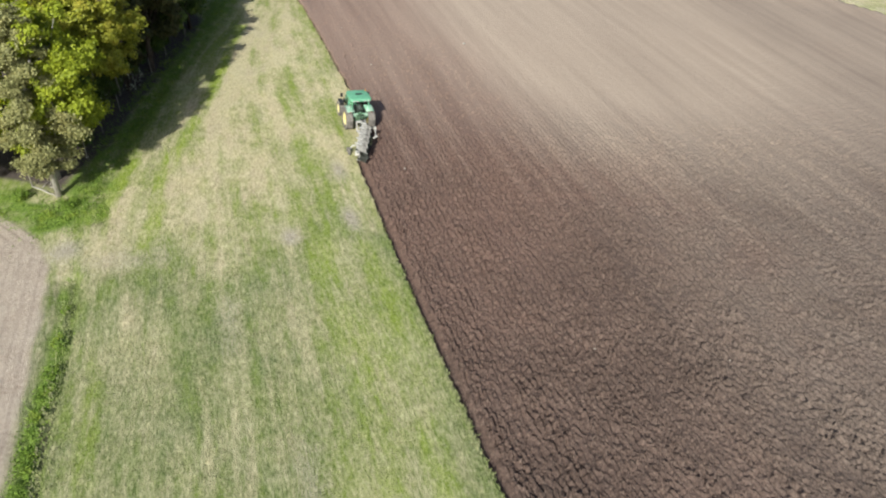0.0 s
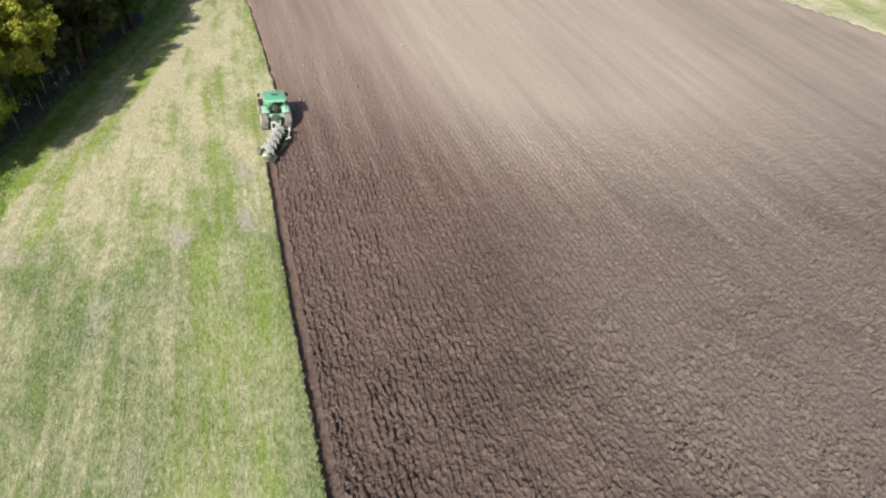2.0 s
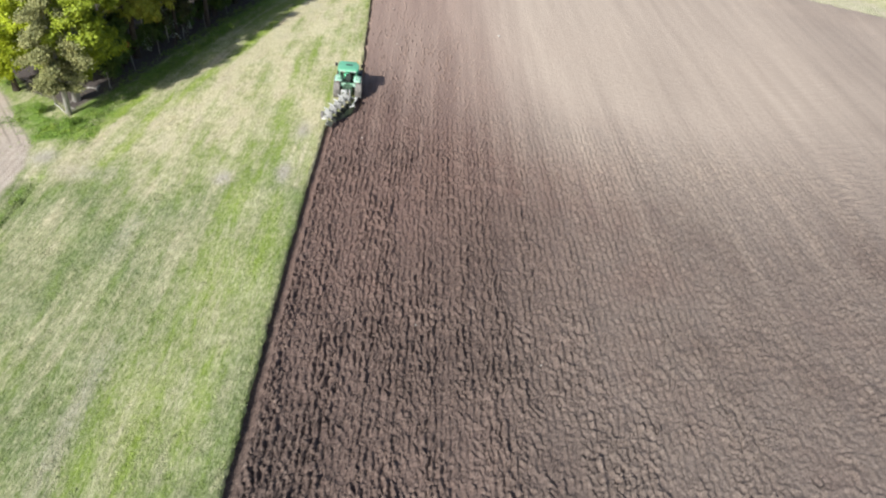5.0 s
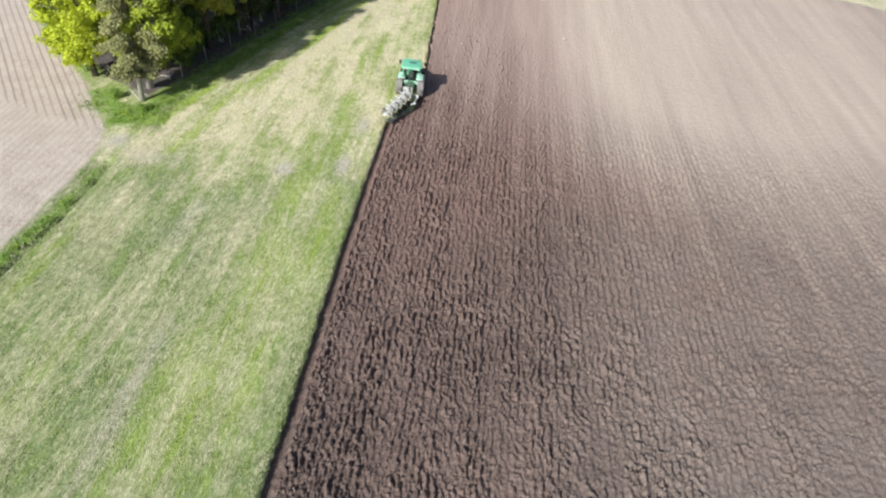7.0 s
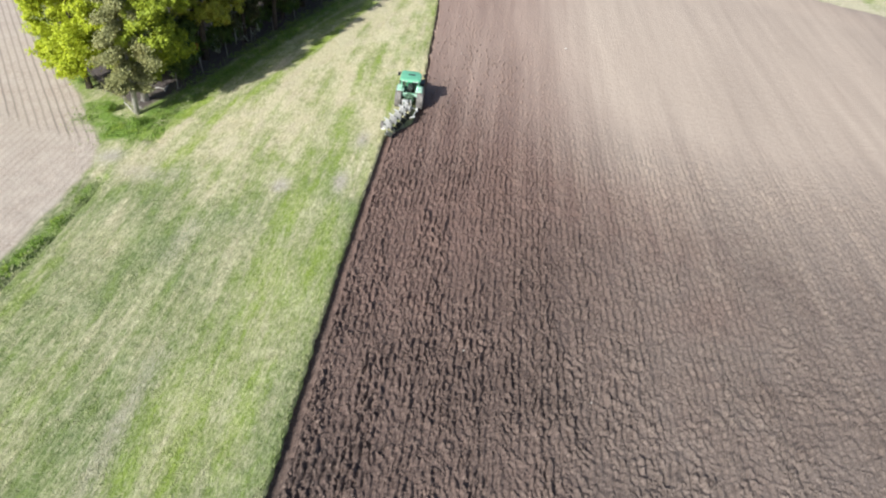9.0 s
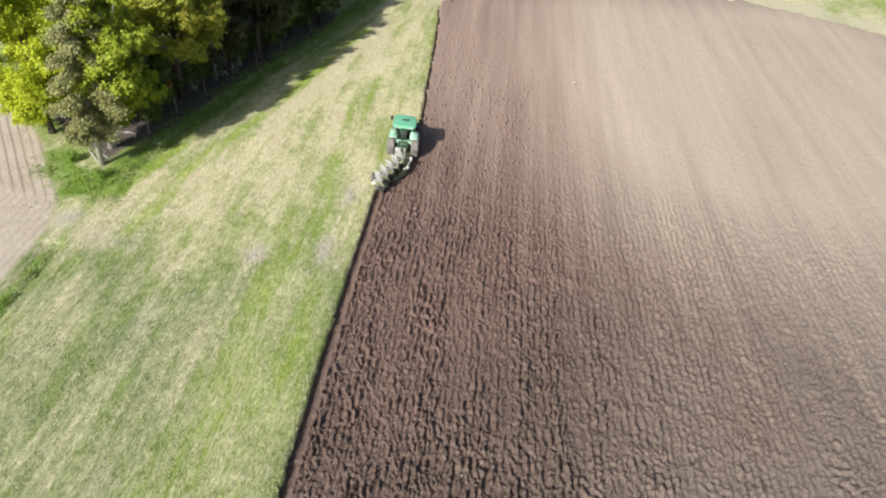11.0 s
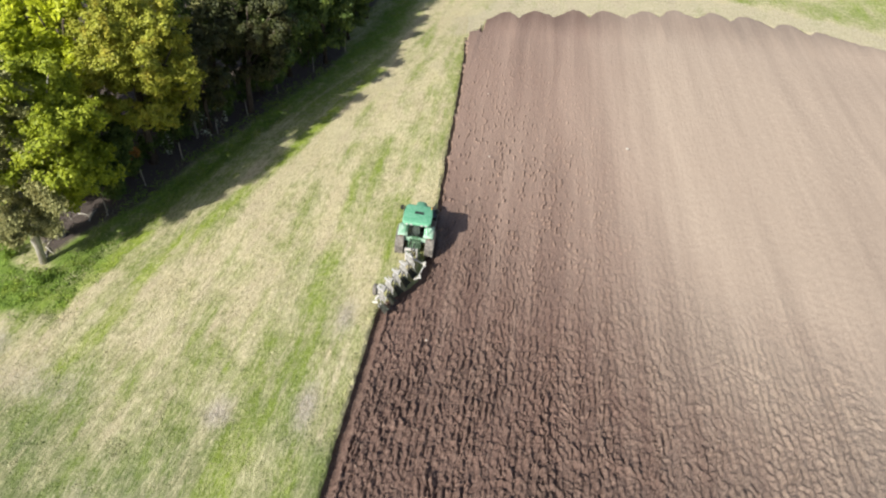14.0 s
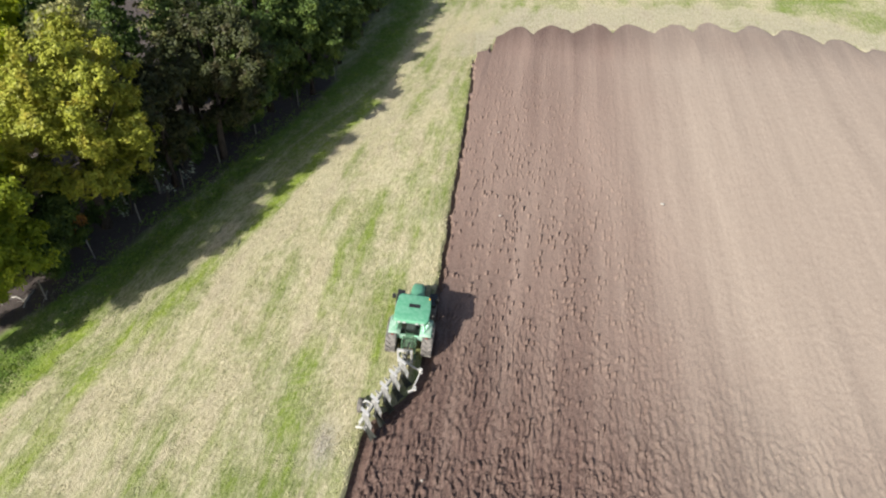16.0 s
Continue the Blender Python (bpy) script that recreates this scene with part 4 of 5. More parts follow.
for k, (x, y, h, r) in enumerate(((-8.7, 65.6, 3.2, 0.8), (-8.0, 67.6, 2.6, 0.6), (-10.6, 63.2, 2.2, 0.5))):
    shrub((x, y), h, r, 150 + k, PALE_LEAF, "thin sapling with sparse pale silvery leaves in the shade", 60, 0.085)
for k, (x, y, h) in enumerate(((-9.7, 66.3, 7.5), (-10.4, 70.6, 9.0), (-8.7, 71.6, 8.0), (-11.2, 64.3, 7.0))):
    bare = tube([(0, 0, -0.2), (0.1 * math.sin(k * 2.0), 0.08, h * 0.5), (0.25 * math.sin(k * 2.0), 0.1, h)], (0.10, 0.08, 0.04), 8)
    for j in range(5):
        a, z = 2.4 * j + k, h * (0.45 + 0.1 * j)
        tube([(0.1 * math.sin(k * 2.0), 0.08, z), (0.5 * math.cos(a), 0.5 * math.sin(a), z + 0.15), (1.0 * math.cos(a), 1.0 * math.sin(a), z + 0.1)], (0.03, 0.02, 0.008), 5, bare)
    dead = part("dead_tree", bare, PALE_BARK, None, "slender dead tree with pale bark and bare twigs", True)
    dead.location = (x, y, float(land(x, y)))
    tagged(dead, "", "tree")
shrub((-11.6, 60.2), 3.0, 0.5, 160, RUST_LEAF, "slender sapling with rust-coloured leaves by the fence", 260, 0.09)
for k, (x, y, h, r) in enumerate(((-15.9, 50.4, 0.9, 0.6), (-12.6, 48.6, 0.6, 0.8), (-21.2, 55.6, 1.2, 0.8), (-24.5, 58.6, 1.5, 1.0))):
    shrub((x, y), h, r, 170 + k, WEED_LEAF, "low green bush on the weedy edge of the wood", 900, 0.06)
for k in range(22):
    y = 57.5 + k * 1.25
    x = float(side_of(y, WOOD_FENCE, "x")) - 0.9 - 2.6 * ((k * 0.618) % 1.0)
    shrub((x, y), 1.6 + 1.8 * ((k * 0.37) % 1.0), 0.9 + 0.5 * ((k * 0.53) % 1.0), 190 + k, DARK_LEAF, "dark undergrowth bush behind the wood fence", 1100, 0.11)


def fence_post(at, height, lean, seed):
    rng = np.random.default_rng(seed)
    x, y = at
    bm = tube([(0, 0, -0.3), (lean[0] * 0.5, lean[1] * 0.5, height * 0.5), (lean[0], lean[1], height)], (0.05, 0.047, 0.043), 8)
    for v in bm.verts:
        v.co += Vector(rng.normal(0, 0.005, 3))
    ob = part("fence_post", bm, POST_WOOD, None, "weathered round wooden fence post along the wood")
    ob.location = (x, y, float(land(x, y)))
    return tagged(ob, "", "fence post", "posts of the wood fence")


for k, (x, y) in enumerate(WOOD_FENCE[:9]):
    fence_post((x, y), 1.55 if k else 1.3, (0.06 * math.sin(k * 2.1), 0.05 * math.cos(k * 1.7)), 200 + k)
fence_post((-15.4, 52.1), 1.2, (0.05, -0.06), 220)


def fallen_branch(a, b, r, label, material, seed):
    rng = np.random.default_rng(seed)
    a, b = Vector((*a, float(land(*a)) + r * 0.8)), Vector((*b, float(land(*b)) + r * 0.8))
    mids = [a.lerp(b, t) + Vector((*rng.normal(0, 0.06, 2), abs(rng.normal(0, 0.03)))) for t in (0.33, 0.66)]
    bm = tube([a, *mids, b], (r, r * 0.9, r * 0.7, r * 0.35), 7)
    for k in range(3):
        s = a.lerp(b, rng.uniform(0.35, 0.85))
        w = Vector((*rng.normal(0, 0.35, 2), rng.uniform(0.05, 0.2)))
        tube([s, s + w * 0.5, s + w], (r * 0.4, r * 0.25, r * 0.1), 5, bm)
    return tagged(part("fallen_branch", bm, material, None, label, True), "", "branch", "dead wood under the trees")


fallen_branch((-15.4, 52.0), (-13.4, 50.0), 0.07, "pale barked branch lying by the corner post", PALE_BARK, 1)
fallen_branch((-13.3, 50.0), (-13.7, 51.3), 0.09, "stout pale branch leaning at the conifer's foot", PALE_BARK, 2)
rng_wood = np.random.default_rng(230)
for k in range(9):
    y = rng_wood.uniform(51.5, 61)
    x = float(side_of(y, WOOD_FENCE, "x")) - rng_wood.uniform(0.3, 2.2)
    a = rng_wood.uniform(0, 6.28)
    fallen_branch((x, y), (x + math.cos(a) * 1.1, y + math.sin(a) * 1.1), rng_wood.uniform(0.025, 0.05), "dead grey branch on the litter under the trees", PALE_BARK, 240 + k)


def build_weeds():
    """Rank growth in the ditch, round the corner of the wood and along its fence."""
    rng = np.random.default_rng(31)
    spots = []
    for line, count, wide, tall in ((DITCH, 12000, 0.27, 0.46), ([(-17.5, 50.2), (-14.2, 47.0), (-11.8, 47.2), (-11.2, 50.3)], 12000, 1.0, 0.40), ([(-11.0, 50.5), (-10.2, 55.5), (-8.9, 59.3), (-7.8, 63.1), (-6.4, 67.2), (-5.0, 70.5)], 6500, 0.75, 0.34), ([(px + 1.5, py) for px, py in WOOD_FENCE[1:12]], 15000, 0.95, 0.60)):
        pts = np.array(line)
        seg = np.hypot(*np.diff(pts, axis=0).T)
        t = rng.random(count) * seg.sum()
        k = np.clip(np.searchsorted(np.cumsum(seg), t), 0, len(seg) - 1)
        f = (t - np.concatenate([[0], np.cumsum(seg)])[k]) / seg[k]
        at = pts[k] + (pts[k + 1] - pts[k]) * f[:, None] + rng.normal(0, wide, (count, 2))
        keep = layered(at[:, 0] * 1.2, at[:, 1] * 1.2, 32) > 0.38 + (0.32 * smooth(28, 38, at[:, 1]) if line is DITCH else 0.0)
        at = at[keep]
        z = land(at[:, 0], at[:, 1]) - 0.12 + tall * rng.random(len(at)) * layered(at[:, 0], at[:, 1], 33)
        spots.append(np.column_stack([at, z]))
    verts, faces = leaf_cloud(np.concatenate(spots), 0.062, rng, 0.6)
    ob = place_part("ditch_weeds", face_mesh("ditch_weeds", verts, faces), WEED_LEAF)
    tagged(ob, "rank green weeds filling the ditch and wood edge", "weeds", kind="stuff")


build_weeds()


# ---- stones on the soil ----
def field_stone(at, size, seed):
    rng = np.random.default_rng(seed)
    bm = bmesh.new()
    bmesh.ops.create_icosphere(bm, subdivisions=2, radius=size)
    for v in bm.verts:
        v.co *= 1 + 0.25 * (noise.noise(v.co * 3 / size * 0.3 + Vector((seed, 0, 0))))
        v.co.z *= 0.6
    ob = part("stone", bm, STONE, None, "pale stone lying on the ploughed soil")
    ob.location = (*at, float(land(*at)) + 0.08)
    ob.rotation_euler = (0, 0, rng.uniform(0, 6))
    return tagged(ob, "", "stone", "stones on the field")


for k, (x, y, s) in enumerate(((25.2, 70.1, 0.13), (13.2, 77.5, 0.07), (14.2, 67.2, 0.08), (12.3, 47.0, 0.07), (17.5, 24.5, 0.05), (24.5, 21.5, 0.05))):
    field_stone((x, y), s, 300 + k)


# ---- tractor ----
def wheel(name, parent, at, radius, width, lugs, rim_label, outward):
    """A tractor wheel: lugged tyre, dished rim and hub."""
    hold = new(name)
    hold.parent = parent
    hold.location = at
    w, r, rim_r = width / 2, radius - 0.045, radius * 0.56
    tyre = lathe([(-w * 0.80, rim_r), (-w, rim_r + (r - rim_r) * 0.35), (-w * 0.98, r * 0.93), (-w * 0.82, r), (w * 0.82, r), (w * 0.98, r * 0.93), (w, rim_r + (r - rim_r) * 0.35), (w * 0.80, rim_r)], 40)
    part("tyre", tyre, RUBBER, hold, "dusty black tyre", True)
    tread = bmesh.new()
    for k in range(lugs):
        for s in (-1, 1):
            a = (k + (0.5 if s > 0 else 0)) / lugs * 2 * math.pi
            m = pose(0, 0, 0, math.degrees(a), 0, 0) @ pose(s * w * 0.45, 0, r + 0.012, 0, 0, s * 38)
            own = box((w * 1.15, 0.055, 0.065), (0, 0, 0), (0, 0, 0), 0.0)
            own.transform(m)
            joined(own, tread)
    part("tread", tread, RUBBER, hold)
    o = outward
    rim = lathe([(o * w * 0.86, rim_r * 1.03), (o * w * 0.86, rim_r * 0.93), (o * w * 0.25, rim_r * 0.80), (o * w * 0.15, rim_r * 0.30), (o * w * 0.15, 0.02), (o * w * 0.05, 0.02), (o * w * 0.02, rim_r * 0.85), (-o * w * 0.8, rim_r * 0.95), (-o * w * 0.8, rim_r * 1.03)], 30)
    part("rim", rim, PALE_YELLOW, hold, rim_label, True)
    hub = rod((0, 0, 0), (o * w * 0.62, 0, 0), radius * 0.16, radius * 0.12, 14)
    for k in range(8):
        a = k / 8 * 2 * math.pi
        c = Vector((o * w * 0.16, math.cos(a) * radius * 0.22, math.sin(a) * radius * 0.22))
        rod(c, c + Vector((o * 0.05, 0, 0)), 0.022, None, 6, hub)
    part("hub", hub, YELLOW_PAINT, hold)
    return hold


def fender(side):
    """A rear mudguard: an arched shell over the tyre with a flat top."""
    own = bmesh.new()
    inner, outer, r = 0.52, 1.17, 1.06
    rings = []
    for k in range(13):
        a = radians(52 + k * 9.2)
        rr = r + (0.03 if 3 < k < 9 else 0)
        rings.append([own.verts.new((side * x, -math.cos(a) * rq, 0.95 + math.sin(a) * rq)) for x, rq in ((inner, rr - 0.30), (inner, rr), (outer - 0.06, rr), (outer, rr - 0.07), (outer - 0.03, rr - 0.07), (outer - 0.08, rr - 0.035), (inner + 0.03, rr - 0.035), (inner + 0.03, rr - 0.30))])
    for r0, r1 in zip(rings, rings[1:]):
        for k in range(8):
            own.faces.new((r0[k], r0[(k + 1) % 8], r1[(k + 1) % 8], r1[k]))
    own.faces.new(rings[0][::-1])
    own.faces.new(rings[-1])
    return own


def build_tractor():
    t = tagged(new("tractor"), "green farm tractor with yellow wheels and closed cab, pulling a plough", "tractor")
    for side, word in ((-1, "left"), (1, "right")):
        wheel("rear_wheel", t, (side * 0.98, 0, 0.95), 0.95, 0.60, 20, "large dusty yellow rim", side)
        wheel("front_wheel", t, (side * 0.94, 2.72, 0.68), 0.68, 0.48, 17, "yellow rim", side)
        part("fender", fender(side), FADED_GREEN, t, "dusty green mudguard", True)
        guard = box((0.42, 0.9, 0.03), (side * 0.94, 2.66, 1.42), (0, 0, 0), 0.012)
        box((0.40, 0.03, 0.28), (side * 0.94, 2.22, 1.29), (14, 0, 0), 0.01, guard)
        part("front_mudguard", guard, BLACK, t)
    # engine and bonnet
    own = bmesh.new()
    rings = []
    for y, w, zt, zb in ((1.28, 0.44, 2.02, 1.02), (1.9, 0.43, 1.98, 1.0), (2.7, 0.40, 1.88, 0.98), (3.35, 0.36, 1.76, 0.98), (3.62, 0.30, 1.62, 1.0)):
        rings.append([own.verts.new(p) for p in ((-w, y, zb), (-w * 1.02, y, zt - 0.22), (-w * 0.86, y, zt - 0.06), (-w * 0.45, y, zt), (w * 0.45, y, zt), (w * 0.86, y, zt - 0.06), (w * 1.02, y, zt - 0.22), (w, y, zb))])
    for r0, r1 in zip(rings, rings[1:]):
        for k in range(8):
            own.faces.new((r0[k], r0[(k + 1) % 8], r1[(k + 1) % 8], r1[k]))
    own.faces.new(rings[0][::-1])
    own.faces.new(rings[-1])
    part("bonnet", own, GREEN_PAINT, t, "sloping green bonnet", True)
    grille = box((0.52, 0.04, 0.50), (0, 3.64, 1.30), (6, 0, 0), 0.02)
    for k in range(5):
        box((0.50, 0.02, 0.02), (0, 3.665, 1.12 + 0.09 * k), (0, 0, 0), 0, grille)
    part("grille", grille, BLACK, t)
    for side in (-1, 1):
        part("headlight", box((0.15, 0.04, 0.10), (side * 0.17, 3.665, 1.50), (8, 0, 0), 0.015), LAMP_GLASS, t)
        vent = box((0.02, 0.9, 0.34), (side * 0.425, 2.35, 1.35), (0, 0, 0), 0.01)
        part("side_grille", vent, BLACK, t)
    chassis = box((0.50, 3.1, 0.45), (0, 1.75, 0.82), (0, 0, 0), 0.04)
    box((0.62, 1.0, 0.60), (0, 0.1, 0.95), (0, 0, 0), 0.05, chassis)
    part("chassis", chassis, IRON, t)
    part("front_axle", rod((-0.72, 2.72, 0.68), (0.72, 2.72, 0.68), 0.11, None, 12), IRON, t, is_smooth=True)
    part("rear_axle", rod((-0.72, 0, 0.95), (0.72, 0, 0.95), 0.16, None, 14), IRON, t, is_smooth=True)
    weights = bmesh.new()
    for k in range(9):
        box((0.075, 0.30, 0.38), (-0.36 + 0.09 * k, 3.90, 0.84), (0, 0, 0), 0.015, weights)
    part("front_weights", weights, IRON, t)
    part("fuel_tank", box((0.34, 0.85, 0.42), (-0.62, 1.30, 0.78), (0, 0, 0), 0.06), BLACK, t)
    for k in range(3):
        part("step", box((0.30, 0.24, 0.03), (-0.86, 1.22, 0.50 + 0.27 * k), (0, 0, 0), 0.008), BLACK, t)
    # cab
    part("cab_floor", box((1.50, 1.55, 0.10), (0, 0.42, 1.18), (0, 0, 0), 0.02), BLACK, t)
    lower = box((1.44, 0.10, 0.34), (0, -0.38, 1.38), (0, 0, 0), 0.03)
    part("rear_panel", lower, FADED_GREEN, t)
    for side in (-1, 1):
        for y0, y1, x0 in ((-0.42, -0.48, 0.72), (0.42, 0.42, 0.80), (1.20, 1.08, 0.70)):
            post = tube([(side * x0, y0, 1.2), (side * (x0 + 0.04), (y0 + y1) / 2, 1.9), (side * (x0 - 0.02), y1, 2.72)], (0.045, 0.04, 0.04), 6)
            part("pillar", post, GREEN_PAINT if y0 < 1 else BLACK, t)
    panes = [("rear_window", [(-0.66, 1.56), (0.66, 1.56), (0.64, 2.66), (-0.64, 2.66)], Matrix.Translation((0, -0.44, 0)) @ pose(0, 0, 0, 90)),
             ("windscreen", [(-0.64, 1.30), (0.64, 1.30), (0.62, 2.68), (-0.62, 2.68)], Matrix.Translation((0, 1.16, 0)) @ pose(0, 0, 0, 90))]
    for name, outline, m in panes:
        ob = part(name, plate(outline, 0.012, m), GLASS, t)
        ob.visible_shadow = False
    for side in (-1, 1):
        door = plate([(-0.36, 1.30), (0.40, 1.26), (0.40, 2.66), (-0.40, 2.66)], 0.012, Matrix.Translation((side * 0.78, 0, 0)) @ pose(0, 0, 0, 90, 0, 90))
        ob = part("side_window", door, GLASS, t)
        ob.visible_shadow = False
        door = plate([(0.46, 1.26), (1.12, 1.26), (1.04, 2.66), (0.46, 2.66)], 0.012, Matrix.Translation((side * 0.78, 0, 0)) @ pose(0, 0, 0, 90, 0, 90))
        ob = part("door_glass", door, GLASS, t)
        ob.visible_shadow = False
    outline = [(-0.78, -0.72), (0.78, -0.72), (0.93, -0.55), (0.95, 0.30), (0.88, 1.12), (0.74, 1.30), (-0.74, 1.30), (-0.88, 1.12), (-0.95, 0.30), (-0.93, -0.55)]
    roof = part("roof", plate(outline, 0.22, pose(0, 0, 2.72), None, 0.07), GREEN_PAINT, t, "rounded green cab roof", True)
    hatch = box((0.60, 0.26, 0.03), (0.06, 0.42, 2.95), (0, 0, 0), 0.012)
    part("hatch", hatch, BLACK, roof, "dark roof hatch")
    for x in (-0.62, -0.34, 0.34, 0.62):
        part("work_light", box((0.17, 0.05, 0.10), (x, -0.74, 2.80), (0, 0, 0), 0.015), LAMP_GLASS, roof)
    beacon = rod((0.80, 1.02, 2.92), (0.80, 1.02, 3.06), 0.04, 0.03, 10)
    part("beacon", beacon, AMBER, t, "amber warning beacon")
    exhaust = rod((0.60, 1.36, 1.3), (0.60, 1.36, 2.1), 0.085, None, 12)
    rod((0.60, 1.36, 2.1), (0.60, 1.36, 2.85), 0.05, None, 10, exhaust)
    part("exhaust", exhaust, BLACK, t, is_smooth=True)
    for side in (-1, 1):
        arm = tube([(side * 0.76, 1.12, 2.45), (side * 1.0, 1.38, 2.62), (side * 1.16, 1.45, 2.60)], (0.018, 0.018, 0.018), 6)
        mirror = part("mirror_arm", arm, BLACK, t)
        part("mirror", box((0.22, 0.06, 0.36), (side * 1.18, 1.46, 2.48), (0, 0, side * -12), 0.025), BLACK, mirror)
        part("rear_lamp", box((0.14, 0.05, 0.08), (side * 0.92, -0.70, 1.76), (0, 0, 0), 0.015), RED_LENS, t)
    seat = box((0.48, 0.46, 0.14), (0, 0.22, 1.62), (0, 0, 0), 0.05)
    box((0.46, 0.13, 0.62), (0, -0.02, 1.95), (-8, 0, 0), 0.05, seat)
    part("seat", seat, SEAT, t)
    part("seat_base", box((0.3, 0.3, 0.32), (0, 0.22, 1.39), (0, 0, 0), 0.02), BLACK, t)
    steering = lathe([(-0.016, 0.185), (0, 0.20), (0.016, 0.185), (0, 0.17)], 24, None, pose(0, 0.80, 1.95, 0, 60, 90))
    rod((0, 0.80, 1.95), (0, 1.02, 1.55), 0.03, None, 8, steering)
    part("steering_wheel", steering, BLACK, t)
    part("console", box((0.40, 0.22, 0.50), (0, 1.04, 1.48), (12, 0, 0), 0.04), BLACK, t)
    # rear linkage
    for side in (-1, 1):
        part("lower_link", tube([(side * 0.30, -0.35, 0.62), (side * 0.38, -0.85, 0.58), (side * 0.42, -1.22, 0.55)], (0.05, 0.045, 0.05), 8), OILY_GREEN, t)
        lift = tube([(side * 0.30, -0.30, 1.42), (side * 0.36, -0.80, 1.36)], (0.06, 0.05), 8)
        rod((side * 0.36, -0.80, 1.36), (side * 0.38, -0.86, 0.60), 0.03, None, 8, lift)
        part("lift_arm", lift, OILY_GREEN, t)
        part("lift_cylinder", rod((side * 0.40, -0.38, 0.80), (side * 0.36, -0.68, 1.34), 0.05, None, 10), OILY_GREEN, t)
    part("top_link", rod((0, -0.40, 1.15), (0, -1.15, 1.18), 0.04, None, 10), IRON, t)
    frame_ = box((0.54, 0.34, 0.62), (0, -0.42, 1.02), (0, 0, 0), 0.05)
    box((0.46, 0.30, 0.20), (0, -0.40, 1.46), (0, 0, 0), 0.04, frame_)
    part("hitch_block", frame_, OILY_GREEN, t)
    for k, x in enumerate((-0.18, -0.06, 0.06, 0.18)):
        part("hydraulic_hose", tube([(x, -0.55, 1.42), (x * 1.2, -0.85, 1.62), (x * 0.9, -1.15, 1.38), (x * 0.6, -1.45, 1.22)], (0.016, 0.016, 0.016, 0.016), 6), BLACK, t)
    t.matrix_basis = pose(10.22, 55.0, float(land(10.2, 55.5)) - 0.11, -0.5, 5.0, 2.5)
    return t


build_tractor()


# ---- plough ----
def mouldboard(up):
    """A twisted mouldboard, swept back and to the right from its share."""
    own = bmesh.new()
    grid = []
    for i in range(9):
        u = i / 8
        row = []
        for j in range(7):
            v = j / 6
            back = -0.15 - 0.85 * u
            out = -0.16 + 0.50 * u + 0.18 * v * u * u + 0.10 * v
            high = (0.02 + 0.55 * v) * (1 - 0.25 * (1 - u)) + 0.05 * u
            out += 0.20 * (v - 0.4) ** 2 * (0.5 + u) + (0.16 - 0.34 * v if up < 0 else 0.0)
            row.append(own.verts.new((out, back, up * (high - 0.75))))
        grid.append(row)
    faces = []
    for a, b in zip(grid, grid[1:]):
        for j in range(6):
            faces.append(own.faces.new((a[j], a[j + 1], b[j + 1], b[j])))
    bmesh.ops.solidify(own, geom=faces, thickness=0.018)
    return own


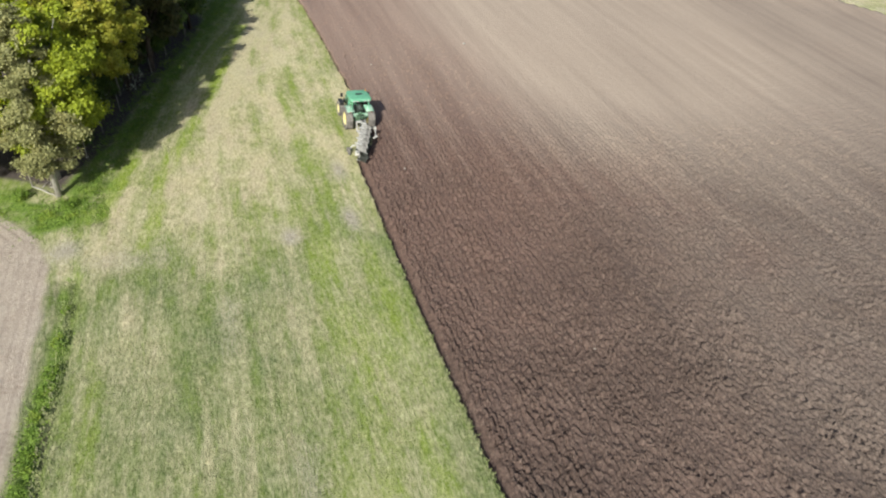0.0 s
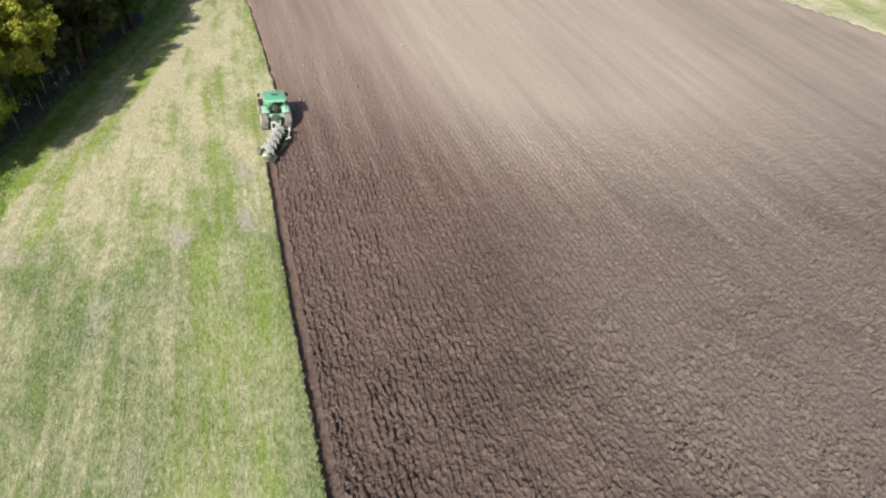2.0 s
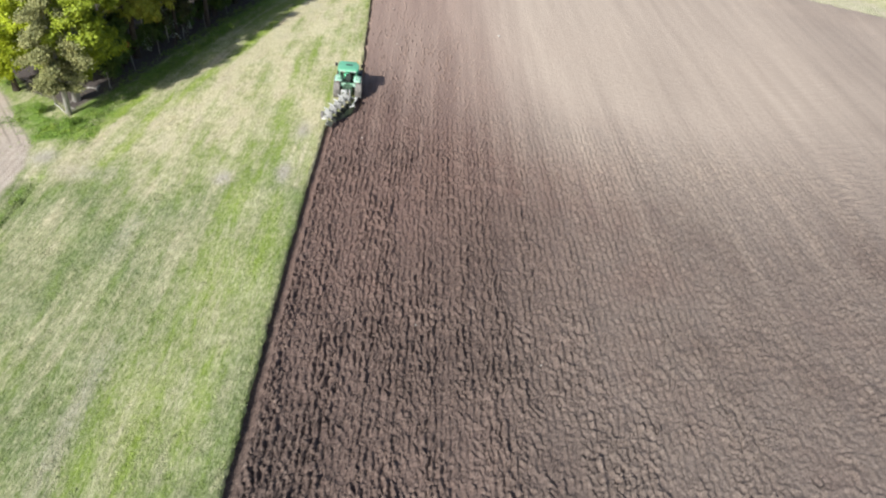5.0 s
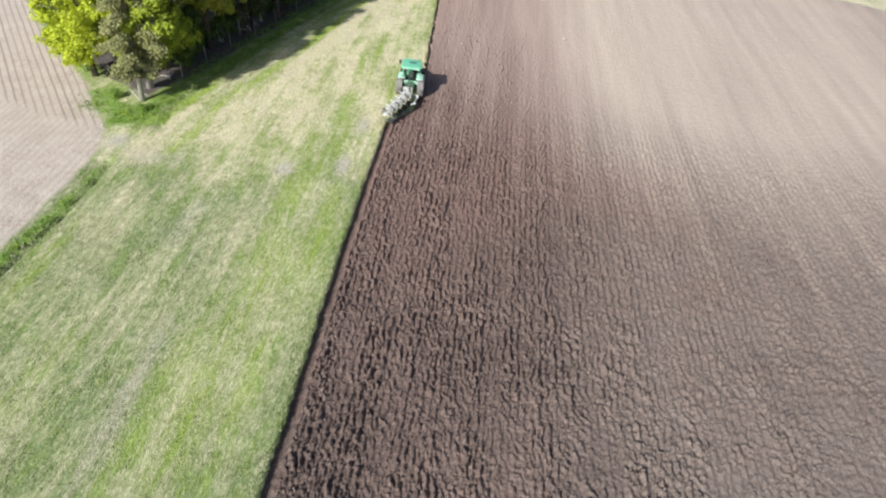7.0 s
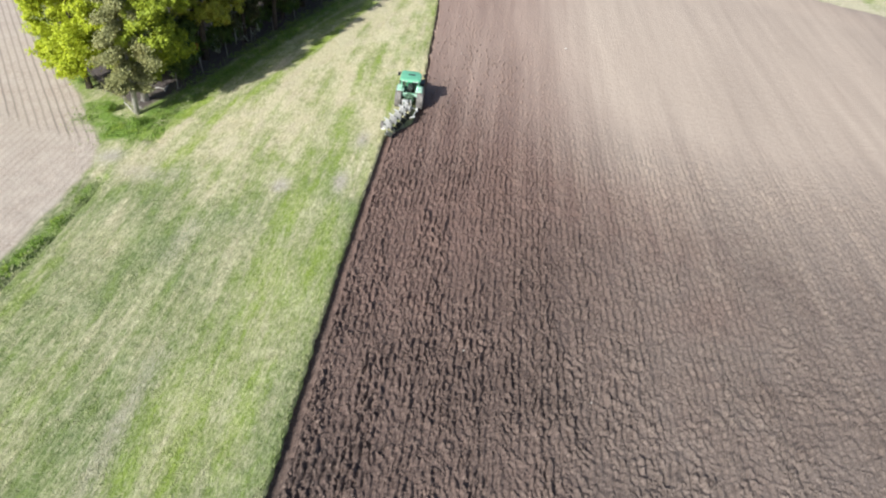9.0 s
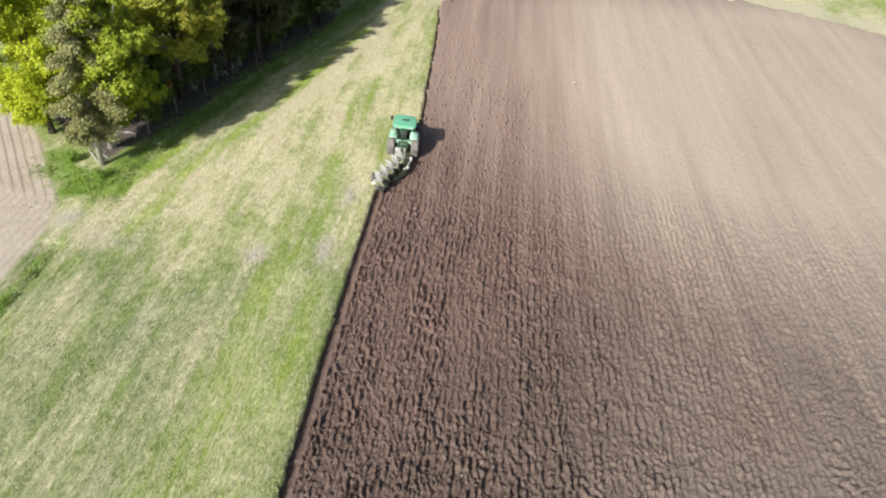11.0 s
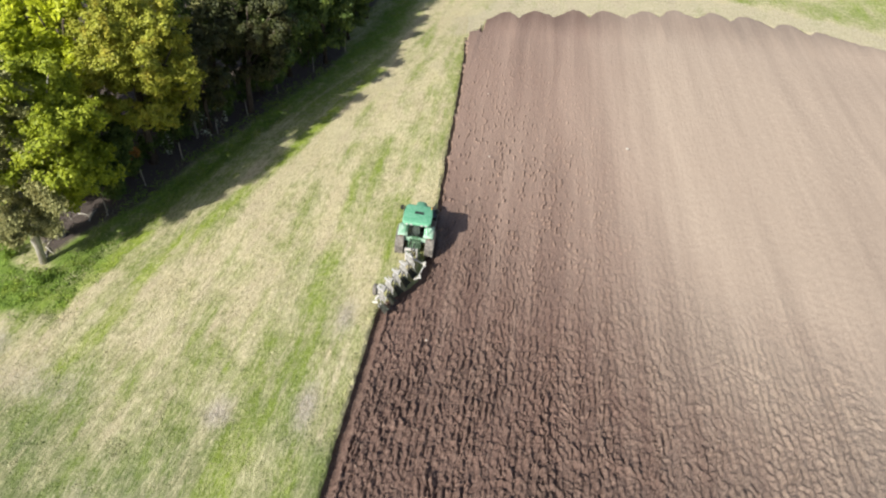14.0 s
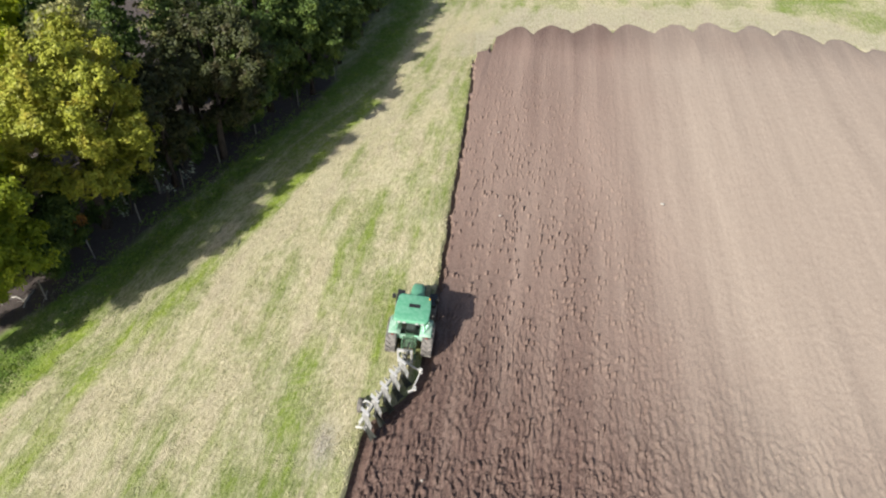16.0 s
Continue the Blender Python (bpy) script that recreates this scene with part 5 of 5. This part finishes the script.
def build_plough():
    p = tagged(new("reversible_plough"), "grey five-furrow reversible plough with scoured steel boards", "plough")
    a, b = Vector((0.05, -1.50, 0.92)), Vector((-1.42, -5.75, 0.92))
    way = (b - a).normalized()
    turn = math.degrees(math.atan2(-way.x, way.y))
    beam = bmesh.new()
    mid = (a + b) / 2
    box((0.16, (b - a).length, 0.16), mid, (0, 0, turn + 180), 0.02, beam)
    part("main_beam", beam, CREAM, p, "cream-grey diagonal main beam")
    head = box((0.12, 0.12, 0.95), (-0.36, -1.22, 0.92), (0, 0, 0), 0.02)
    box((0.12, 0.12, 0.95), (0.36, -1.22, 0.92), (0, 0, 0), 0.02, head)
    box((0.84, 0.14, 0.14), (0, -1.22, 0.52), (0, 0, 0), 0.02, head)
    box((0.84, 0.14, 0.14), (0, -1.22, 1.36), (0, 0, 0), 0.02, head)
    part("headstock", head, GREY_STEEL, p)
    part("turnover_shaft", rod((0, -1.15, 0.92), (0.03, -1.75, 0.92), 0.13, None, 14), IRON, p, is_smooth=True)
    ram = rod((0.26, -1.25, 1.40), (-0.10, -1.72, 1.10), 0.05, None, 10)
    rod((-0.10, -1.72, 1.10), (-0.20, -1.85, 1.02), 0.028, None, 8, ram)
    part("turnover_ram", ram, IRON, p)
    part("width_ram", rod((0.20, -1.75, 0.98), (-0.28, -2.65, 0.98), 0.045, None, 10), CREAM, p)
    for k in range(5):
        at = a.lerp(b, 0.10 + 0.20 * k)
        body = new("plough_body")
        body.parent = p
        body.location = at + Vector((0.10, 0, 0))
        for up in (1, -1):
            leg = tube([(0, -0.02, up * 0.02), (0.02, -0.30, up * -0.12), (0.03, -0.34, up * -0.40), (-0.02, -0.16, up * -0.66)], (0.06, 0.065, 0.06, 0.05), 6)
            part("leg", leg, GREY_STEEL, body)
            part("mouldboard", mouldboard(up), GREY_STEEL if up < 0 else IRON, body, "pale scoured mouldboard" if up < 0 else "earth-covered mouldboard", True)
            share = plate([(-0.20, 0.10), (0.30, -0.32), (0.26, -0.46), (-0.20, -0.12)], 0.02, pose(0, -0.08, up * -0.76, 0, 0, 0))
            part("share", share, BRIGHT_STEEL, body)
            skim = plate([(-0.14, 0.16), (0.08, 0.02), (0.14, -0.16), (-0.08, -0.10)], 0.016, pose(0.0, 0.42, up * -0.36, 20 * up, 25, 0))
            part("skimmer", skim, CREAM if up < 0 else IRON, body)
            part("skimmer_stem", rod((0, 0.10, 0), (0, 0.42, up * -0.36), 0.022, None, 7), GREY_STEEL, body)
        part("clamp", box((0.24, 0.26, 0.26), (-0.08, 0, 0), (0, 0, turn + 180), 0.02), IRON, body)
    # the press arm that reaches out over the ploughed side
    arm = tube([(0.15, -1.70, 1.02), (0.60, -2.00, 1.06), (1.02, -2.20, 1.02)], (0.06, 0.055, 0.05), 8)
    press = part("press_arm", arm, CREAM, p, "cream press arm with a catch hook")
    part("pivot", rod((1.02, -2.20, 0.86), (1.02, -2.20, 1.18), 0.10, None, 12), CREAM, press)
    reach = tube([(1.02, -2.20, 1.0), (0.90, -2.75, 0.92), (0.76, -3.30, 0.85)], (0.045, 0.04, 0.04), 8)
    part("reach", reach, CREAM, press)
    hook = box((0.42, 0.09, 0.12), (0.74, -3.38, 0.85), (0, 0, 35), 0.02)
    box((0.10, 0.26, 0.10), (0.90, -3.22, 0.85), (0, 0, 10), 0.02, hook)
    part("hook", hook, CREAM, press)
    # depth wheel
    carrier = tube([(-1.05, -4.55, 0.95), (-1.42, -4.40, 0.95), (-1.62, -4.30, 0.62), (-1.62, -4.30, 0.36)], (0.05, 0.05, 0.05, 0.045), 8)
    part("wheel_carrier", carrier, GREY_STEEL, p)
    hold = new("depth_wheel")
    hold.parent = p
    hold.location = (-1.76, -4.30, 0.38)
    part("tyre", lathe([(-0.10, 0.22), (-0.13, 0.30), (-0.10, 0.385), (0.10, 0.385), (0.13, 0.30), (0.10, 0.22)], 26), RUBBER, hold, "", True)
    part("rim", lathe([(-0.07, 0.22), (-0.02, 0.05), (0.03, 0.05), (0.08, 0.22), (0.04, 0.235), (-0.04, 0.235)], 20), GREY_STEEL, hold, "", True)
    tail = box((0.34, 0.05, 0.16), (-1.40, -6.00, 0.95), (0, 0, 0), 0.01)
    box((0.06, 0.40, 0.06), (-1.42, -5.82, 0.95), (0, 0, 0), 0.01, tail)
    part("tail_board", tail, CREAM, p)
    p.matrix_basis = pose(10.22, 55.0, float(land(10.2, 52.0)) - 0.24, 0, 0, 0.5)
    return p


build_plough()
